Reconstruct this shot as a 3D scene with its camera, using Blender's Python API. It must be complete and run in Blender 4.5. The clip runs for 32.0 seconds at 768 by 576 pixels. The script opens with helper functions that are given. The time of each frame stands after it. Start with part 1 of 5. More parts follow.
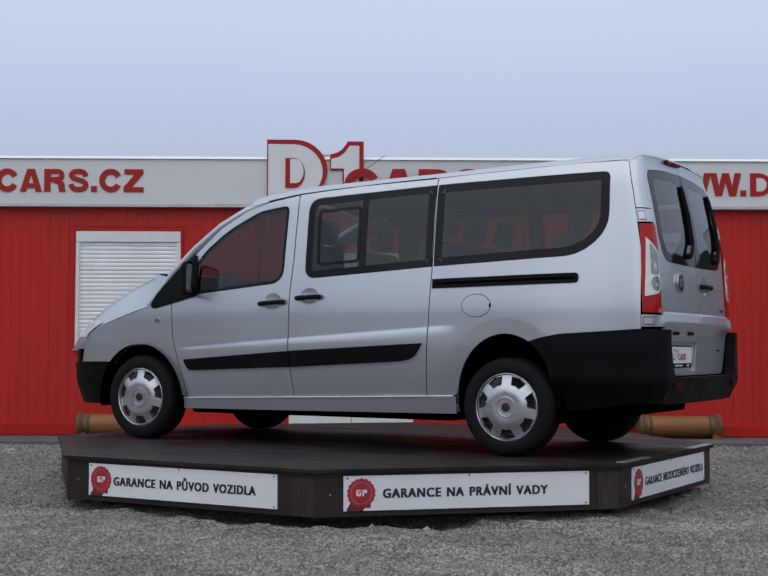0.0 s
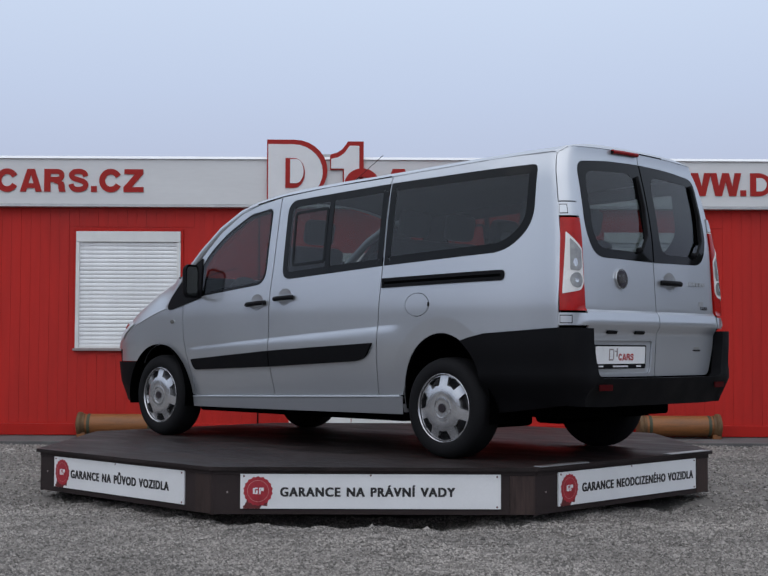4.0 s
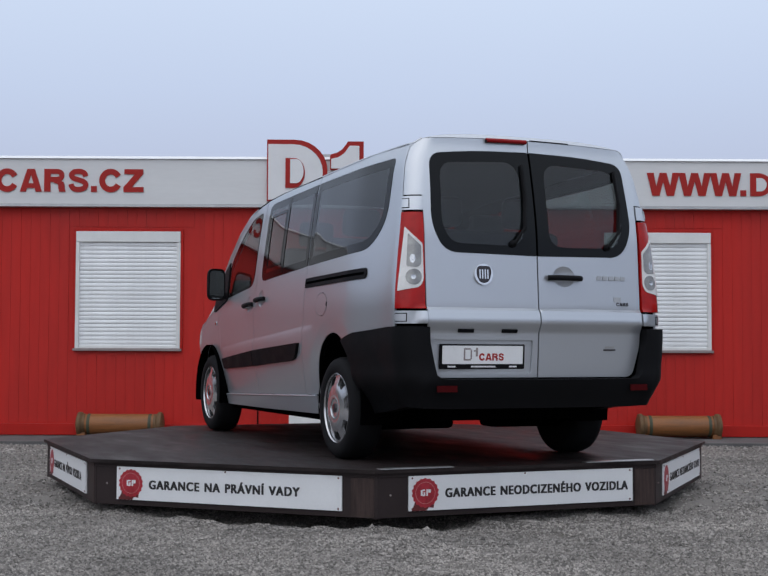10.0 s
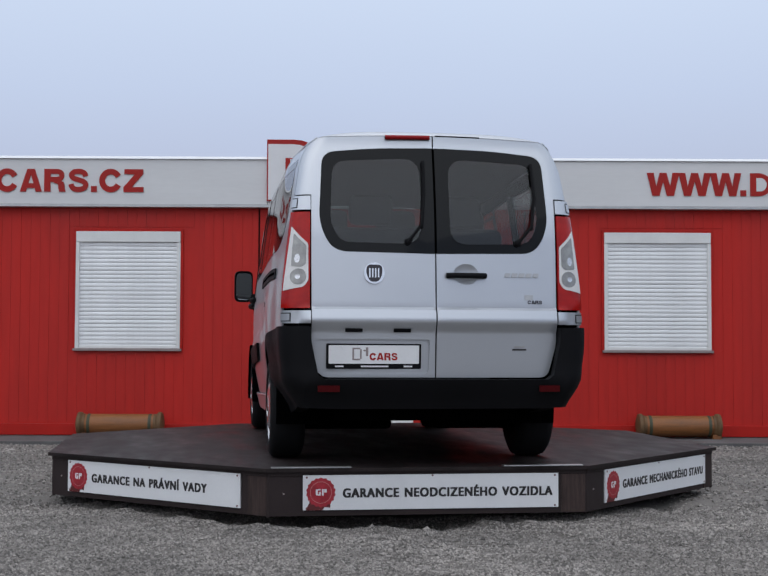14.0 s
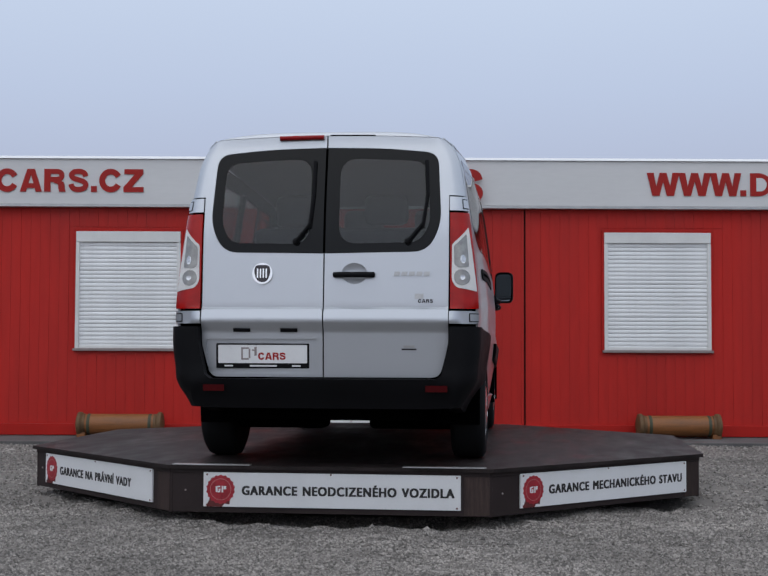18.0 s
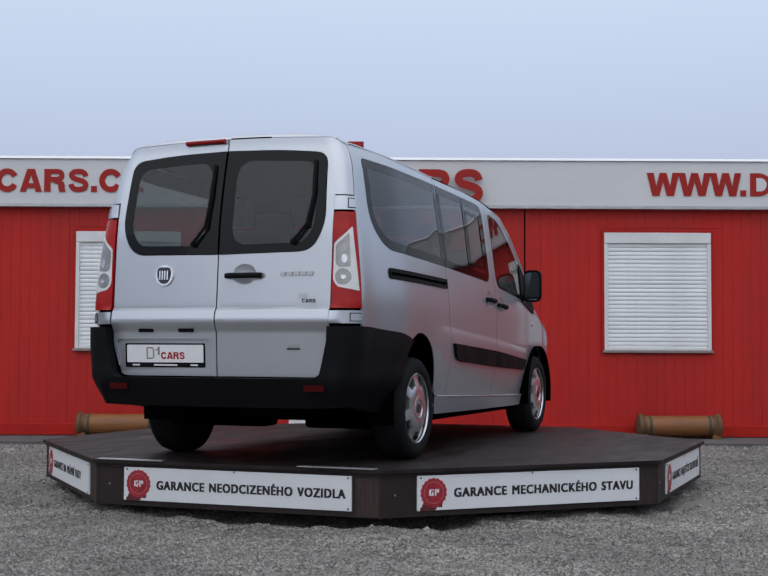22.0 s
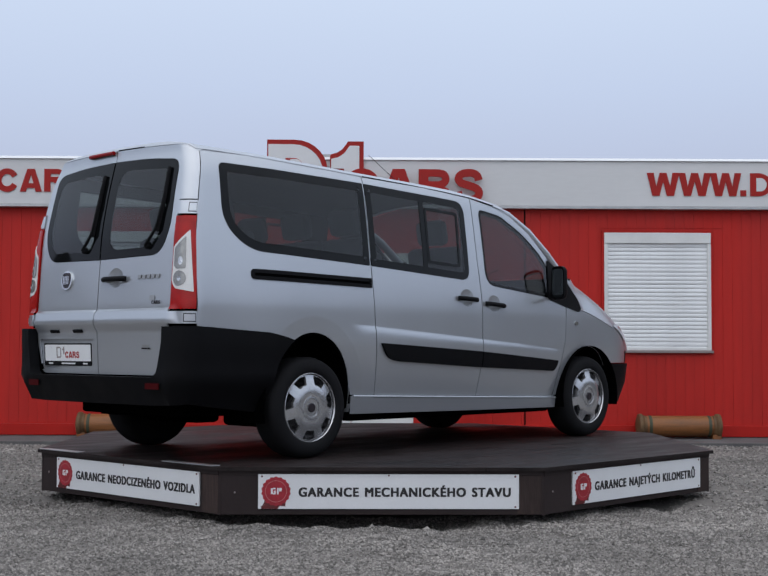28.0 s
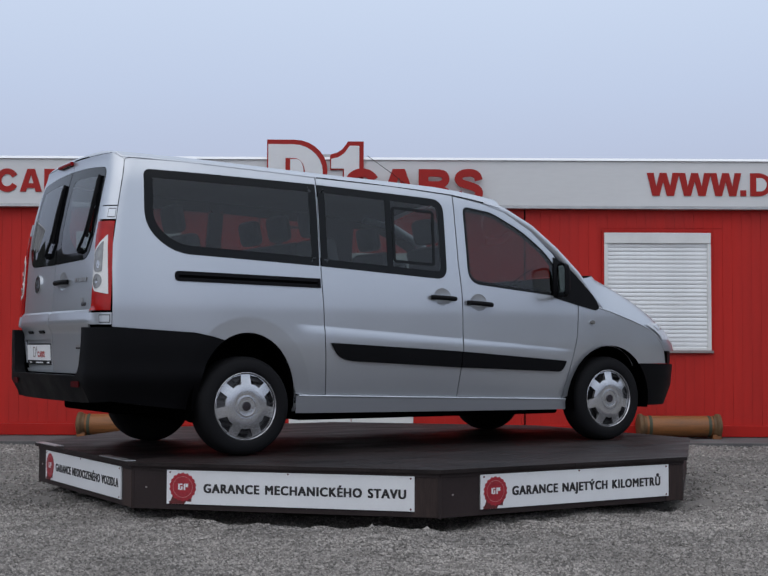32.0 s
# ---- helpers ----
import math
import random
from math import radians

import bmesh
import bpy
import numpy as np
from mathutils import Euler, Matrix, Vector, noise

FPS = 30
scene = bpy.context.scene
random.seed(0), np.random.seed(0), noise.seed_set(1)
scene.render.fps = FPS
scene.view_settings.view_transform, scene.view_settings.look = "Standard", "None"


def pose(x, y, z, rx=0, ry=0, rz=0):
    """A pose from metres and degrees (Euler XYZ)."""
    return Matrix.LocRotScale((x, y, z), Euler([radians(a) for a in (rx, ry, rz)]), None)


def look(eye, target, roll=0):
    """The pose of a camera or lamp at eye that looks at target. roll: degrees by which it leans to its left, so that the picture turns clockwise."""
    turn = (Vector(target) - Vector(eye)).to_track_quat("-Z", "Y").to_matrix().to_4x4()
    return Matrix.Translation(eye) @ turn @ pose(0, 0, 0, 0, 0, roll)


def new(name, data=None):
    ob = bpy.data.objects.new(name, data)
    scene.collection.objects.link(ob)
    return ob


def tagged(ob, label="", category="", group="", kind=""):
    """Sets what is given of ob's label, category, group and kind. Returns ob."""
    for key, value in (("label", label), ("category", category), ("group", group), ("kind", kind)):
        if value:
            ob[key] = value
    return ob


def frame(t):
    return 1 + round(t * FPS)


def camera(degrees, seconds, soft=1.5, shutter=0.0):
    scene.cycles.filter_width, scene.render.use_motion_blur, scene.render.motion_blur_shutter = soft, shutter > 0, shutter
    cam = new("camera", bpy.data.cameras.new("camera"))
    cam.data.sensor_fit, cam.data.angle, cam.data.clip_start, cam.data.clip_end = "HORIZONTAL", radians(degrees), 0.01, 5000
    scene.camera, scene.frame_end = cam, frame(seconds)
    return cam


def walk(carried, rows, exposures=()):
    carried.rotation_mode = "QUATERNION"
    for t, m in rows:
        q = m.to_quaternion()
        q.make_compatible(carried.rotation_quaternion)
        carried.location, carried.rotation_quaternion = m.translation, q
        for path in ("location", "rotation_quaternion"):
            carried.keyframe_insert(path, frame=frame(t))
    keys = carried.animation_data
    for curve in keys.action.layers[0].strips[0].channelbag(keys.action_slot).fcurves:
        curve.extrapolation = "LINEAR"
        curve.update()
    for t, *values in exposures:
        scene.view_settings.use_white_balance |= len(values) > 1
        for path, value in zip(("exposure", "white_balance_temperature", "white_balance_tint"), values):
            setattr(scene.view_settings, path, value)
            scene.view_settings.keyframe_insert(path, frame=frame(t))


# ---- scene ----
cam = camera(32.547, 32.0)
# one fixed stand, about a metre above the yard, looking slightly up
EYE = pose(0, -10.139, 1.028) @ pose(0, 0, 0, 0, 0, -0.36) @ pose(0, 0, 0, 90 + 2.678, 0, 0) @ pose(0, 0, 0, 0, 0, 0.213)
walk(cam, [(0, EYE), (32, EYE)], exposures=((0, -0.05), (3, -0.01), (6, 0.07), (13, 0.07), (17, -0.07), (20, -0.05), (23, 0.06), (29, 0.06), (32, 0.0)))

# ---- world, sun, exposure ----
SUN_EL, SUN_ROT = radians(48), radians(200)
world = bpy.data.worlds.new("overcast_sky")
scene.world = world
world.use_nodes = True
wn, wl = world.node_tree.nodes, world.node_tree.links
wn.clear()
w_out, w_bg = wn.new("ShaderNodeOutputWorld"), wn.new("ShaderNodeBackground")
w_sky, w_ramp, w_mix = wn.new("ShaderNodeTexSky"), wn.new("ShaderNodeValToRGB"), wn.new("ShaderNodeMixRGB")
w_co, w_sep, w_scale = wn.new("ShaderNodeTexCoord"), wn.new("ShaderNodeSeparateXYZ"), wn.new("ShaderNodeMixRGB")
w_sky.sky_type, w_sky.sun_disc = "NISHITA", False
w_sky.sun_elevation, w_sky.sun_rotation, w_sky.dust_density = SUN_EL, SUN_ROT, 3.0
w_scale.blend_type, w_scale.inputs[0].default_value = "MULTIPLY", 1.0
w_scale.inputs[2].default_value = (0.06, 0.06, 0.06, 1)
w_noise = wn.new("ShaderNodeTexNoise")
w_noise.inputs["Scale"].default_value, w_noise.inputs["Detail"].default_value = 1.6, 3.0
w_add = wn.new("ShaderNodeMath")
w_add.operation = "MULTIPLY_ADD"
w_add.inputs[1].default_value = 0.05
ramp = w_ramp.color_ramp
ramp.elements[0].position, ramp.elements[0].color = 0.0, (0.455, 0.50, 0.655, 1)
ramp.elements[1].position, ramp.elements[1].color = 1.0, (1.15, 1.22, 1.36, 1)
for at_, col_ in ((0.14, (0.50, 0.555, 0.735, 1)), (0.22, (0.58, 0.67, 0.87, 1)), (0.32, (0.68, 0.79, 0.98, 1))):
    el = ramp.elements.new(at_)
    el.color = col_
w_mix.inputs[0].default_value = 0.12
wl.new(w_co.outputs["Generated"], w_sep.inputs[0])
wl.new(w_co.outputs["Generated"], w_noise.inputs["Vector"])
wl.new(w_noise.outputs["Fac"], w_add.inputs[0])
wl.new(w_sep.outputs["Z"], w_add.inputs[2])
wl.new(w_add.outputs[0], w_ramp.inputs[0])
wl.new(w_ramp.outputs[0], w_mix.inputs[1])
wl.new(w_sky.outputs[0], w_scale.inputs[1])
wl.new(w_scale.outputs[0], w_mix.inputs[2])
wl.new(w_mix.outputs[0], w_bg.inputs[0])
wl.new(w_bg.outputs[0], w_out.inputs[0])
w_bg.inputs[1].default_value = 1.0

sun = new("sun", bpy.data.lights.new("sun", "SUN"))
sun.data.energy, sun.data.angle, sun.data.color = 0.6, radians(95), (1.0, 0.97, 0.93)
sun.matrix_world = look((0, 0, 0), (-math.sin(SUN_ROT) * math.cos(SUN_EL), -math.cos(SUN_ROT) * math.cos(SUN_EL), -math.sin(SUN_EL)))


# ---- materials ----
def material(name, color, rough=0.5, metal=0.0, vary=0.15, scale=6.0, grain=80.0, bump=0.0, bump_scale=120.0,
             coat=0.0, spec=0.5, streak=(1, 1, 1), per_piece=0.0, island=0.0, rough_vary=0.1, edge=None):
    """Principled surface with two scales of colour variation, fine relief and uneven gloss."""
    m = bpy.data.materials.new(name)
    m.use_nodes = True
    nt = m.node_tree
    n, l = nt.nodes, nt.links
    bs = n["Principled BSDF"]
    co, mp = n.new("ShaderNodeTexCoord"), n.new("ShaderNodeMapping")
    mp.inputs["Scale"].default_value = streak
    l.new(co.outputs["Object"], mp.inputs[0])
    big, small = n.new("ShaderNodeTexNoise"), n.new("ShaderNodeTexNoise")
    big.inputs["Scale"].default_value, big.inputs["Detail"].default_value = scale, 5
    small.inputs["Scale"].default_value, small.inputs["Detail"].default_value = grain, 3
    l.new(mp.outputs[0], big.inputs["Vector"])
    l.new(mp.outputs[0], small.inputs["Vector"])
    mul = n.new("ShaderNodeMath")
    mul.operation = "MULTIPLY_ADD"
    mul.inputs[1].default_value = 0.45
    l.new(small.outputs["Fac"], mul.inputs[0])
    l.new(big.outputs["Fac"], mul.inputs[2])
    rm = n.new("ShaderNodeMapRange")
    rm.inputs["From Min"].default_value, rm.inputs["From Max"].default_value = 0.45, 1.0
    rm.inputs["To Min"].default_value, rm.inputs["To Max"].default_value = 1 - vary, 1 + vary
    l.new(mul.outputs[0], rm.inputs["Value"])
    last = rm.outputs[0]
    if per_piece or island:
        src = n.new("ShaderNodeObjectInfo").outputs["Random"] if per_piece else n.new("ShaderNodeNewGeometry").outputs["Random Per Island"]
        amount = per_piece or island
        r2 = n.new("ShaderNodeMapRange")
        r2.inputs["To Min"].default_value, r2.inputs["To Max"].default_value = 1 - amount, 1 + amount
        l.new(src, r2.inputs["Value"])
        m2 = n.new("ShaderNodeMath")
        m2.operation = "MULTIPLY"
        l.new(last, m2.inputs[0])
        l.new(r2.outputs[0], m2.inputs[1])
        last = m2.outputs[0]
    cm = n.new("ShaderNodeVectorMath")
    cm.operation = "SCALE"
    cm.inputs[0].default_value = color[:3]
    l.new(last, cm.inputs["Scale"])
    l.new(cm.outputs[0], bs.inputs["Base Color"])
    rr = n.new("ShaderNodeMapRange")
    rr.inputs["From Min"].default_value, rr.inputs["From Max"].default_value = 0.3, 0.7
    rr.inputs["To Min"].default_value = max(0.02, rough - rough_vary)
    rr.inputs["To Max"].default_value = min(1, rough + rough_vary)
    l.new(big.outputs["Fac"], rr.inputs["Value"])
    l.new(rr.outputs[0], bs.inputs["Roughness"])
    bs.inputs["Metallic"].default_value = metal
    bs.inputs["Specular IOR Level"].default_value = spec
    if edge:
        bs.inputs["Specular Tint"].default_value = (*edge, 1)
    bs.inputs["Coat Weight"].default_value = coat
    bs.inputs["Coat Roughness"].default_value = 0.06
    if bump:
        bn, bt = n.new("ShaderNodeBump"), n.new("ShaderNodeTexNoise")
        bt.inputs["Scale"].default_value, bt.inputs["Detail"].default_value = bump_scale, 4
        l.new(mp.outputs[0], bt.inputs["Vector"])
        l.new(bt.outputs["Fac"], bn.inputs["Height"])
        bn.inputs["Strength"].default_value, bn.inputs["Distance"].default_value = bump, 0.01
        l.new(bn.outputs[0], bs.inputs["Normal"])
    return m


def glass_material(name, color, rough=0.02, clear=0.5):
    """Tinted pane: a share of the light goes straight through in the tint's colour, the rest is gloss."""
    m = bpy.data.materials.new(name)
    m.use_nodes = True
    nt = m.node_tree
    n, l = nt.nodes, nt.links
    n.remove(n["Principled BSDF"])
    tr, gl, mx, fr = n.new("ShaderNodeBsdfTransparent"), n.new("ShaderNodeBsdfGlossy"), n.new("ShaderNodeMixShader"), n.new("ShaderNodeLayerWeight")
    pw, ma = n.new("ShaderNodeMath"), n.new("ShaderNodeMath")
    pw.operation, ma.operation = "POWER", "MULTIPLY_ADD"
    fr.inputs["Blend"].default_value, pw.inputs[1].default_value = 0.5, 4.0
    ma.inputs[1].default_value, ma.inputs[2].default_value = 0.90, 0.058
    l.new(fr.outputs["Facing"], pw.inputs[0])
    l.new(pw.outputs[0], ma.inputs[0])
    tr.inputs[0].default_value = (*color, 1)
    gl.inputs["Roughness"].default_value = rough
    l.new(ma.outputs[0], mx.inputs[0])
    l.new(tr.outputs[0], mx.inputs[1])
    l.new(gl.outputs[0], mx.inputs[2])
    l.new(mx.outputs[0], n["Material Output"].inputs[0])
    return m


M = {
    "red_wall": material("red_painted_steel", (0.46, 0.0145, 0.009), 0.55, spec=0.32, vary=0.16, scale=1.4, grain=18, streak=(1, 1, 0.15), bump=0.05, bump_scale=30),
    "red_trim": material("red_trim_paint", (0.42, 0.014, 0.009), 0.5, spec=0.2, vary=0.1, scale=3, grain=30),
    "white_panel": material("white_fascia_panel", (0.65, 0.65, 0.645), 0.45, vary=0.06, scale=1.2, grain=20, streak=(0.3, 1, 1.5)),
    "white_trim": material("white_trim_metal", (0.80, 0.81, 0.82), 0.4, vary=0.05),
    "shutter": material("white_shutter_slat", (0.82, 0.83, 0.83), 0.45, vary=0.07, scale=3, grain=40, per_piece=0.04),
    "frame_white": material("white_window_frame", (0.72, 0.72, 0.70), 0.45, vary=0.08),
    "letter_red": material("red_letter_vinyl", (0.35, 0.0165, 0.0125), 0.5, spec=0.25, vary=0.1, scale=4),
    "logo_white": material("white_logo_board", (0.72, 0.72, 0.72), 0.5, vary=0.06, scale=3),
    "sill_grey": material("weathered_grey_metal", (0.30, 0.25, 0.24), 0.6, vary=0.2, scale=5, metal=0.3),
    "dark_gap": material("dark_gap", (0.005, 0.005, 0.0055), 0.9, spec=0.05),
    "wood": material("varnished_yellow_wood", (0.23, 0.085, 0.022), 0.55, vary=0.35, scale=5, grain=40, streak=(0.6, 6, 6), bump=0.15, bump_scale=40, coat=0.05),
    "band": material("dark_green_strap", (0.05, 0.055, 0.03), 0.7, vary=0.2),
    "gravel": material("grey_gravel_ground", (0.166, 0.151, 0.136), 0.95, vary=0.55, scale=1.6, grain=55, bump=0.9, bump_scale=90),
    "stones": material("grey_gravel_stones", (0.232, 0.213, 0.194), 0.92, vary=0.4, scale=1.1, grain=150, bump=0.4, bump_scale=200, island=0.6),
    "asphalt": material("dark_grey_asphalt", (0.11, 0.107, 0.105), 0.9, vary=0.3, scale=3, grain=60, bump=0.4),
    "concrete": material("grey_concrete", (0.32, 0.31, 0.29), 0.9, vary=0.2, scale=4, grain=60, bump=0.3),
    "deck": material("dark_brown_phenolic_plywood", (0.021, 0.0155, 0.015), 0.54, spec=0.17, vary=0.75, scale=1.7, grain=45, streak=(1, 3, 1), bump=0.10, bump_scale=160, rough_vary=0.16),
    "skirt": material("dark_brown_skirt_board", (0.028, 0.019, 0.0185), 0.55, spec=0.25, vary=0.2, scale=4, grain=60, bump=0.05),
    "skirt_corner": material("brown_corner_board", (0.040, 0.026, 0.023), 0.6, spec=0.25, vary=0.5, scale=9, grain=40, streak=(6, 6, 0.5), per_piece=0.25),
    "sign_white": material("white_sign_board", (0.74, 0.745, 0.75), 0.4, vary=0.04, scale=5),
    "ink": material("black_print", (0.018, 0.017, 0.018), 0.45),
    "seal_red": material("red_seal_print", (0.34, 0.018, 0.030), 0.4, vary=0.3, scale=20),
    "seal_pale": material("pale_pink_seal_print", (0.50, 0.20, 0.19), 0.45),
    "seal_dark": material("dark_red_seal_print", (0.11, 0.016, 0.016), 0.45, vary=0.2, scale=20),
    "steel": material("galvanised_steel", (0.45, 0.45, 0.45), 0.4, metal=0.9, vary=0.2),
    "dark_surround": material("dark_surround_belt", (0.055, 0.055, 0.05), 0.95, vary=0.5, scale=0.6, grain=4),
    "wood_end": material("weathered_olive_wood", (0.115, 0.062, 0.024), 0.65, vary=0.4, scale=7, grain=40, bump=0.15, bump_scale=40),
    "door_glass": material("dark_door_glass", (0.02, 0.022, 0.024), 0.08),
}


# ---- builders ----
def finish(bm, name, mat, smooth=False, angle=35):
    me = bpy.data.meshes.new(name)
    bm.normal_update()
    if smooth:
        for f_ in bm.faces:
            f_.smooth = True
        for e_ in bm.edges:
            if len(e_.link_faces) == 2 and e_.calc_face_angle(0) > radians(angle):
                e_.smooth = False
    bm.to_mesh(me)
    bm.free()
    me.materials.append(mat)
    return me


def part(name, bm, mat, parent, label="", smooth=False, angle=35):
    """Links a bmesh as ONE mesh object under a thing or a part."""
    ob = new(name, finish(bm, name, mat, smooth, angle))
    ob.parent = parent
    if label:
        tagged(ob, label)
    return ob


def thing(name, label, category, group="", kind="", at=None):
    ob = new(name)
    ob.empty_display_size = 0.1
    if at:
        ob.matrix_world = at
    return tagged(ob, label, category, group, kind)


def box(bm, x0, x1, y0, y1, z0, z1, bevel=0.0, m=None):
    r = bmesh.ops.create_cube(bm, size=1)
    vs = r["verts"]
    for v in vs:
        v.co = Vector(((x0 + x1) / 2 + v.co.x * (x1 - x0), (y0 + y1) / 2 + v.co.y * (y1 - y0), (z0 + z1) / 2 + v.co.z * (z1 - z0)))
    if bevel:
        es = list({e_ for v in vs for e_ in v.link_edges})
        r = bmesh.ops.bevel(bm, geom=es, offset=bevel, segments=2, affect="EDGES", profile=0.5)
        vs = list({v for f_ in r["faces"] for v in f_.verts} | {v for v in vs if v.is_valid})
    if m:
        bmesh.ops.transform(bm, matrix=m, verts=vs)
    return bm


def boxed(*a, **k):
    return box(bmesh.new(), *a, **k)


def lathe(bm, profile, n=32, m=None, arc=2 * math.pi, cap=True):
    """Turns a profile of (radius, height) about z."""
    rings = []
    for r_, h_ in profile:
        rings.append([bm.verts.new((r_ * math.cos(arc * i / n), r_ * math.sin(arc * i / n), h_)) for i in range(n)])
    for a, b in zip(rings, rings[1:]):
        for i in range(n):
            bm.faces.new((a[i], a[(i + 1) % n], b[(i + 1) % n], b[i]))
    for ring, flip in ((rings[0], True), (rings[-1], False)) if cap else ():
        bm.faces.new(ring[::-1] if flip else ring)
    if m:
        bmesh.ops.transform(bm, matrix=m, verts=[v for ring in rings for v in ring])
    return bm


def slab(points, z0, z1, bm=None, m=None, bevel=0.0):
    """A flat plate of the given outline (x, y), from z0 to z1."""
    bm = bm or bmesh.new()
    lo = [bm.verts.new((p_[0], p_[1], z0)) for p_ in points]
    hi = [bm.verts.new((p_[0], p_[1], z1)) for p_ in points]
    n = len(points)
    bm.faces.new(lo[::-1])
    bm.faces.new(hi)
    for i in range(n):
        bm.faces.new((lo[i], lo[(i + 1) % n], hi[(i + 1) % n], hi[i]))
    bmesh.ops.recalc_face_normals(bm, faces=bm.faces[:])
    if m:
        bmesh.ops.transform(bm, matrix=m, verts=lo + hi)
    return bm


def rounded(points, radius, seg=5):
    """Rounds the corners of an outline; radius is one number or one per corner."""
    out, n = [], len(points)
    for i, p_ in enumerate(points):
        r_ = radius[i] if isinstance(radius, (list, tuple)) else radius
        p0, p1, p2 = Vector(points[i - 1][:2]), Vector(p_[:2]), Vector(points[(i + 1) % n][:2])
        a, b = p0 - p1, p2 - p1
        r_ = min(r_, a.length * 0.48, b.length * 0.48)
        if r_ < 1e-4:
            out.append((p1.x, p1.y))
            continue
        s, e_ = p1 + a.normalized() * r_, p1 + b.normalized() * r_
        for k in range(seg + 1):
            u = k / seg
            q = s * (1 - u) ** 2 + p1 * 2 * u * (1 - u) + e_ * u * u
            out.append((q.x, q.y))
    return out


def text_mesh(words, width, height, depth, bold=0.0):
    """Words of the built-in font as a mesh, scaled to the width and cap height; x to the right, y up, z towards the reader."""
    cu = bpy.data.curves.new("words", "FONT")
    cu.body, cu.extrude, cu.offset, cu.resolution_u = words, depth / 2, bold, 4
    cu.space_word, cu.space_character = 1.30, 1.16
    ob = new("words", cu)
    me = bpy.data.meshes.new_from_object(ob.evaluated_get(bpy.context.evaluated_depsgraph_get()))
    bpy.data.objects.remove(ob)
    bpy.data.curves.remove(cu)
    xs = [v.co.x for v in me.vertices]
    # cap height of the font is 0.73 of its size
    sx, sy = width / (max(xs) - min(xs)), height / 0.73
    x0 = min(xs)
    for v in me.vertices:
        v.co = Vector(((v.co.x - x0) * sx, v.co.y * sy, v.co.z + depth / 2))
    return me


def split_letters(me):
    """Cuts lettering into its letters: loose pieces, an accent joined with the letter under it."""
    n = len(me.vertices)
    root = list(range(n))
    def find(i):
        while root[i] != i:
            root[i] = root[root[i]]
            i = root[i]
        return i
    for e_ in me.edges:
        root[find(e_.vertices[0])] = find(e_.vertices[1])
    co = np.array([v.co[:] for v in me.vertices])
    groups = {}
    for i in range(n):
        groups.setdefault(find(i), []).append(i)
    spans = sorted([[co[g, 0].min(), co[g, 0].max(), [r_]] for r_, g in groups.items()])
    merged = []
    for a, b, r_ in spans:
        if merged and min(b, merged[-1][1]) - max(a, merged[-1][0]) > 0.5 * min(b - a, merged[-1][1] - merged[-1][0]):
            merged[-1][1] = max(b, merged[-1][1])
            merged[-1][2] += r_
        else:
            merged.append([a, b, r_])
    out = []
    for a, b, rs in merged:
        keep = {find(r_) for r_ in rs}
        idx = {i: k for k, i in enumerate([i for i in range(n) if find(i) in keep])}
        m2 = bpy.data.meshes.new("letter")
        m2.from_pydata([tuple(co[i]) for i in idx], [], [[idx[i] for i in p_.vertices] for p_ in me.polygons if p_.vertices[0] in idx])
        out.append(m2)
    return out


def letters_part(words, width, height, depth, mat, parent, at, bold):
    whole = text_mesh(words, width, height, depth, 0.0)
    one = [v.co.copy() for v in whole.vertices]
    faces = [tuple(p_.vertices) for p_ in whole.polygons]
    n = len(one)
    vs, fs = [], []
    for k, (dx, dy) in enumerate(((-bold, -bold * 0.5), (bold, -bold * 0.5), (bold, bold * 0.5), (-bold, bold * 0.5), (0, 0))):
        vs += [(c_.x + dx * height, c_.y + dy * height, c_.z + 0.0002 * k) for c_ in one]
        fs += [tuple(i + n * k for i in f_) for f_ in faces]
    bpy.data.meshes.remove(whole)
    whole = bpy.data.meshes.new("words")
    whole.from_pydata(vs, [], fs)
    for m2 in split_letters(whole):
        m2.materials.append(mat)
        ob = new("letter", m2)
        ob.parent = parent
        ob.matrix_local = at
    bpy.data.meshes.remove(whole)


def stroke(path, width):
    """Outline of a band of the given width along a smooth path."""
    pts = [Vector(p_) for p_ in path]
    fine = []
    for i in range(len(pts) - 1):
        p0, p1, p2, p3 = pts[max(i - 1, 0)], pts[i], pts[i + 1], pts[min(i + 2, len(pts) - 1)]
        for k in range(4):
            u = k / 4
            fine.append(0.5 * (2 * p1 + (p2 - p0) * u + (2 * p0 - 5 * p1 + 4 * p2 - p3) * u * u + (3 * p1 - p0 - 3 * p2 + p3) * u ** 3))
    fine.append(pts[-1])
    lo, hi = [], []
    for i, p_ in enumerate(fine):
        d = (fine[min(i + 1, len(fine) - 1)] - fine[max(i - 1, 0)]).normalized()
        n_ = Vector((-d.y, d.x)) * width / 2
        lo.append(tuple(p_ - n_))
        hi.append(tuple(p_ + n_))
    return lo + hi[::-1]


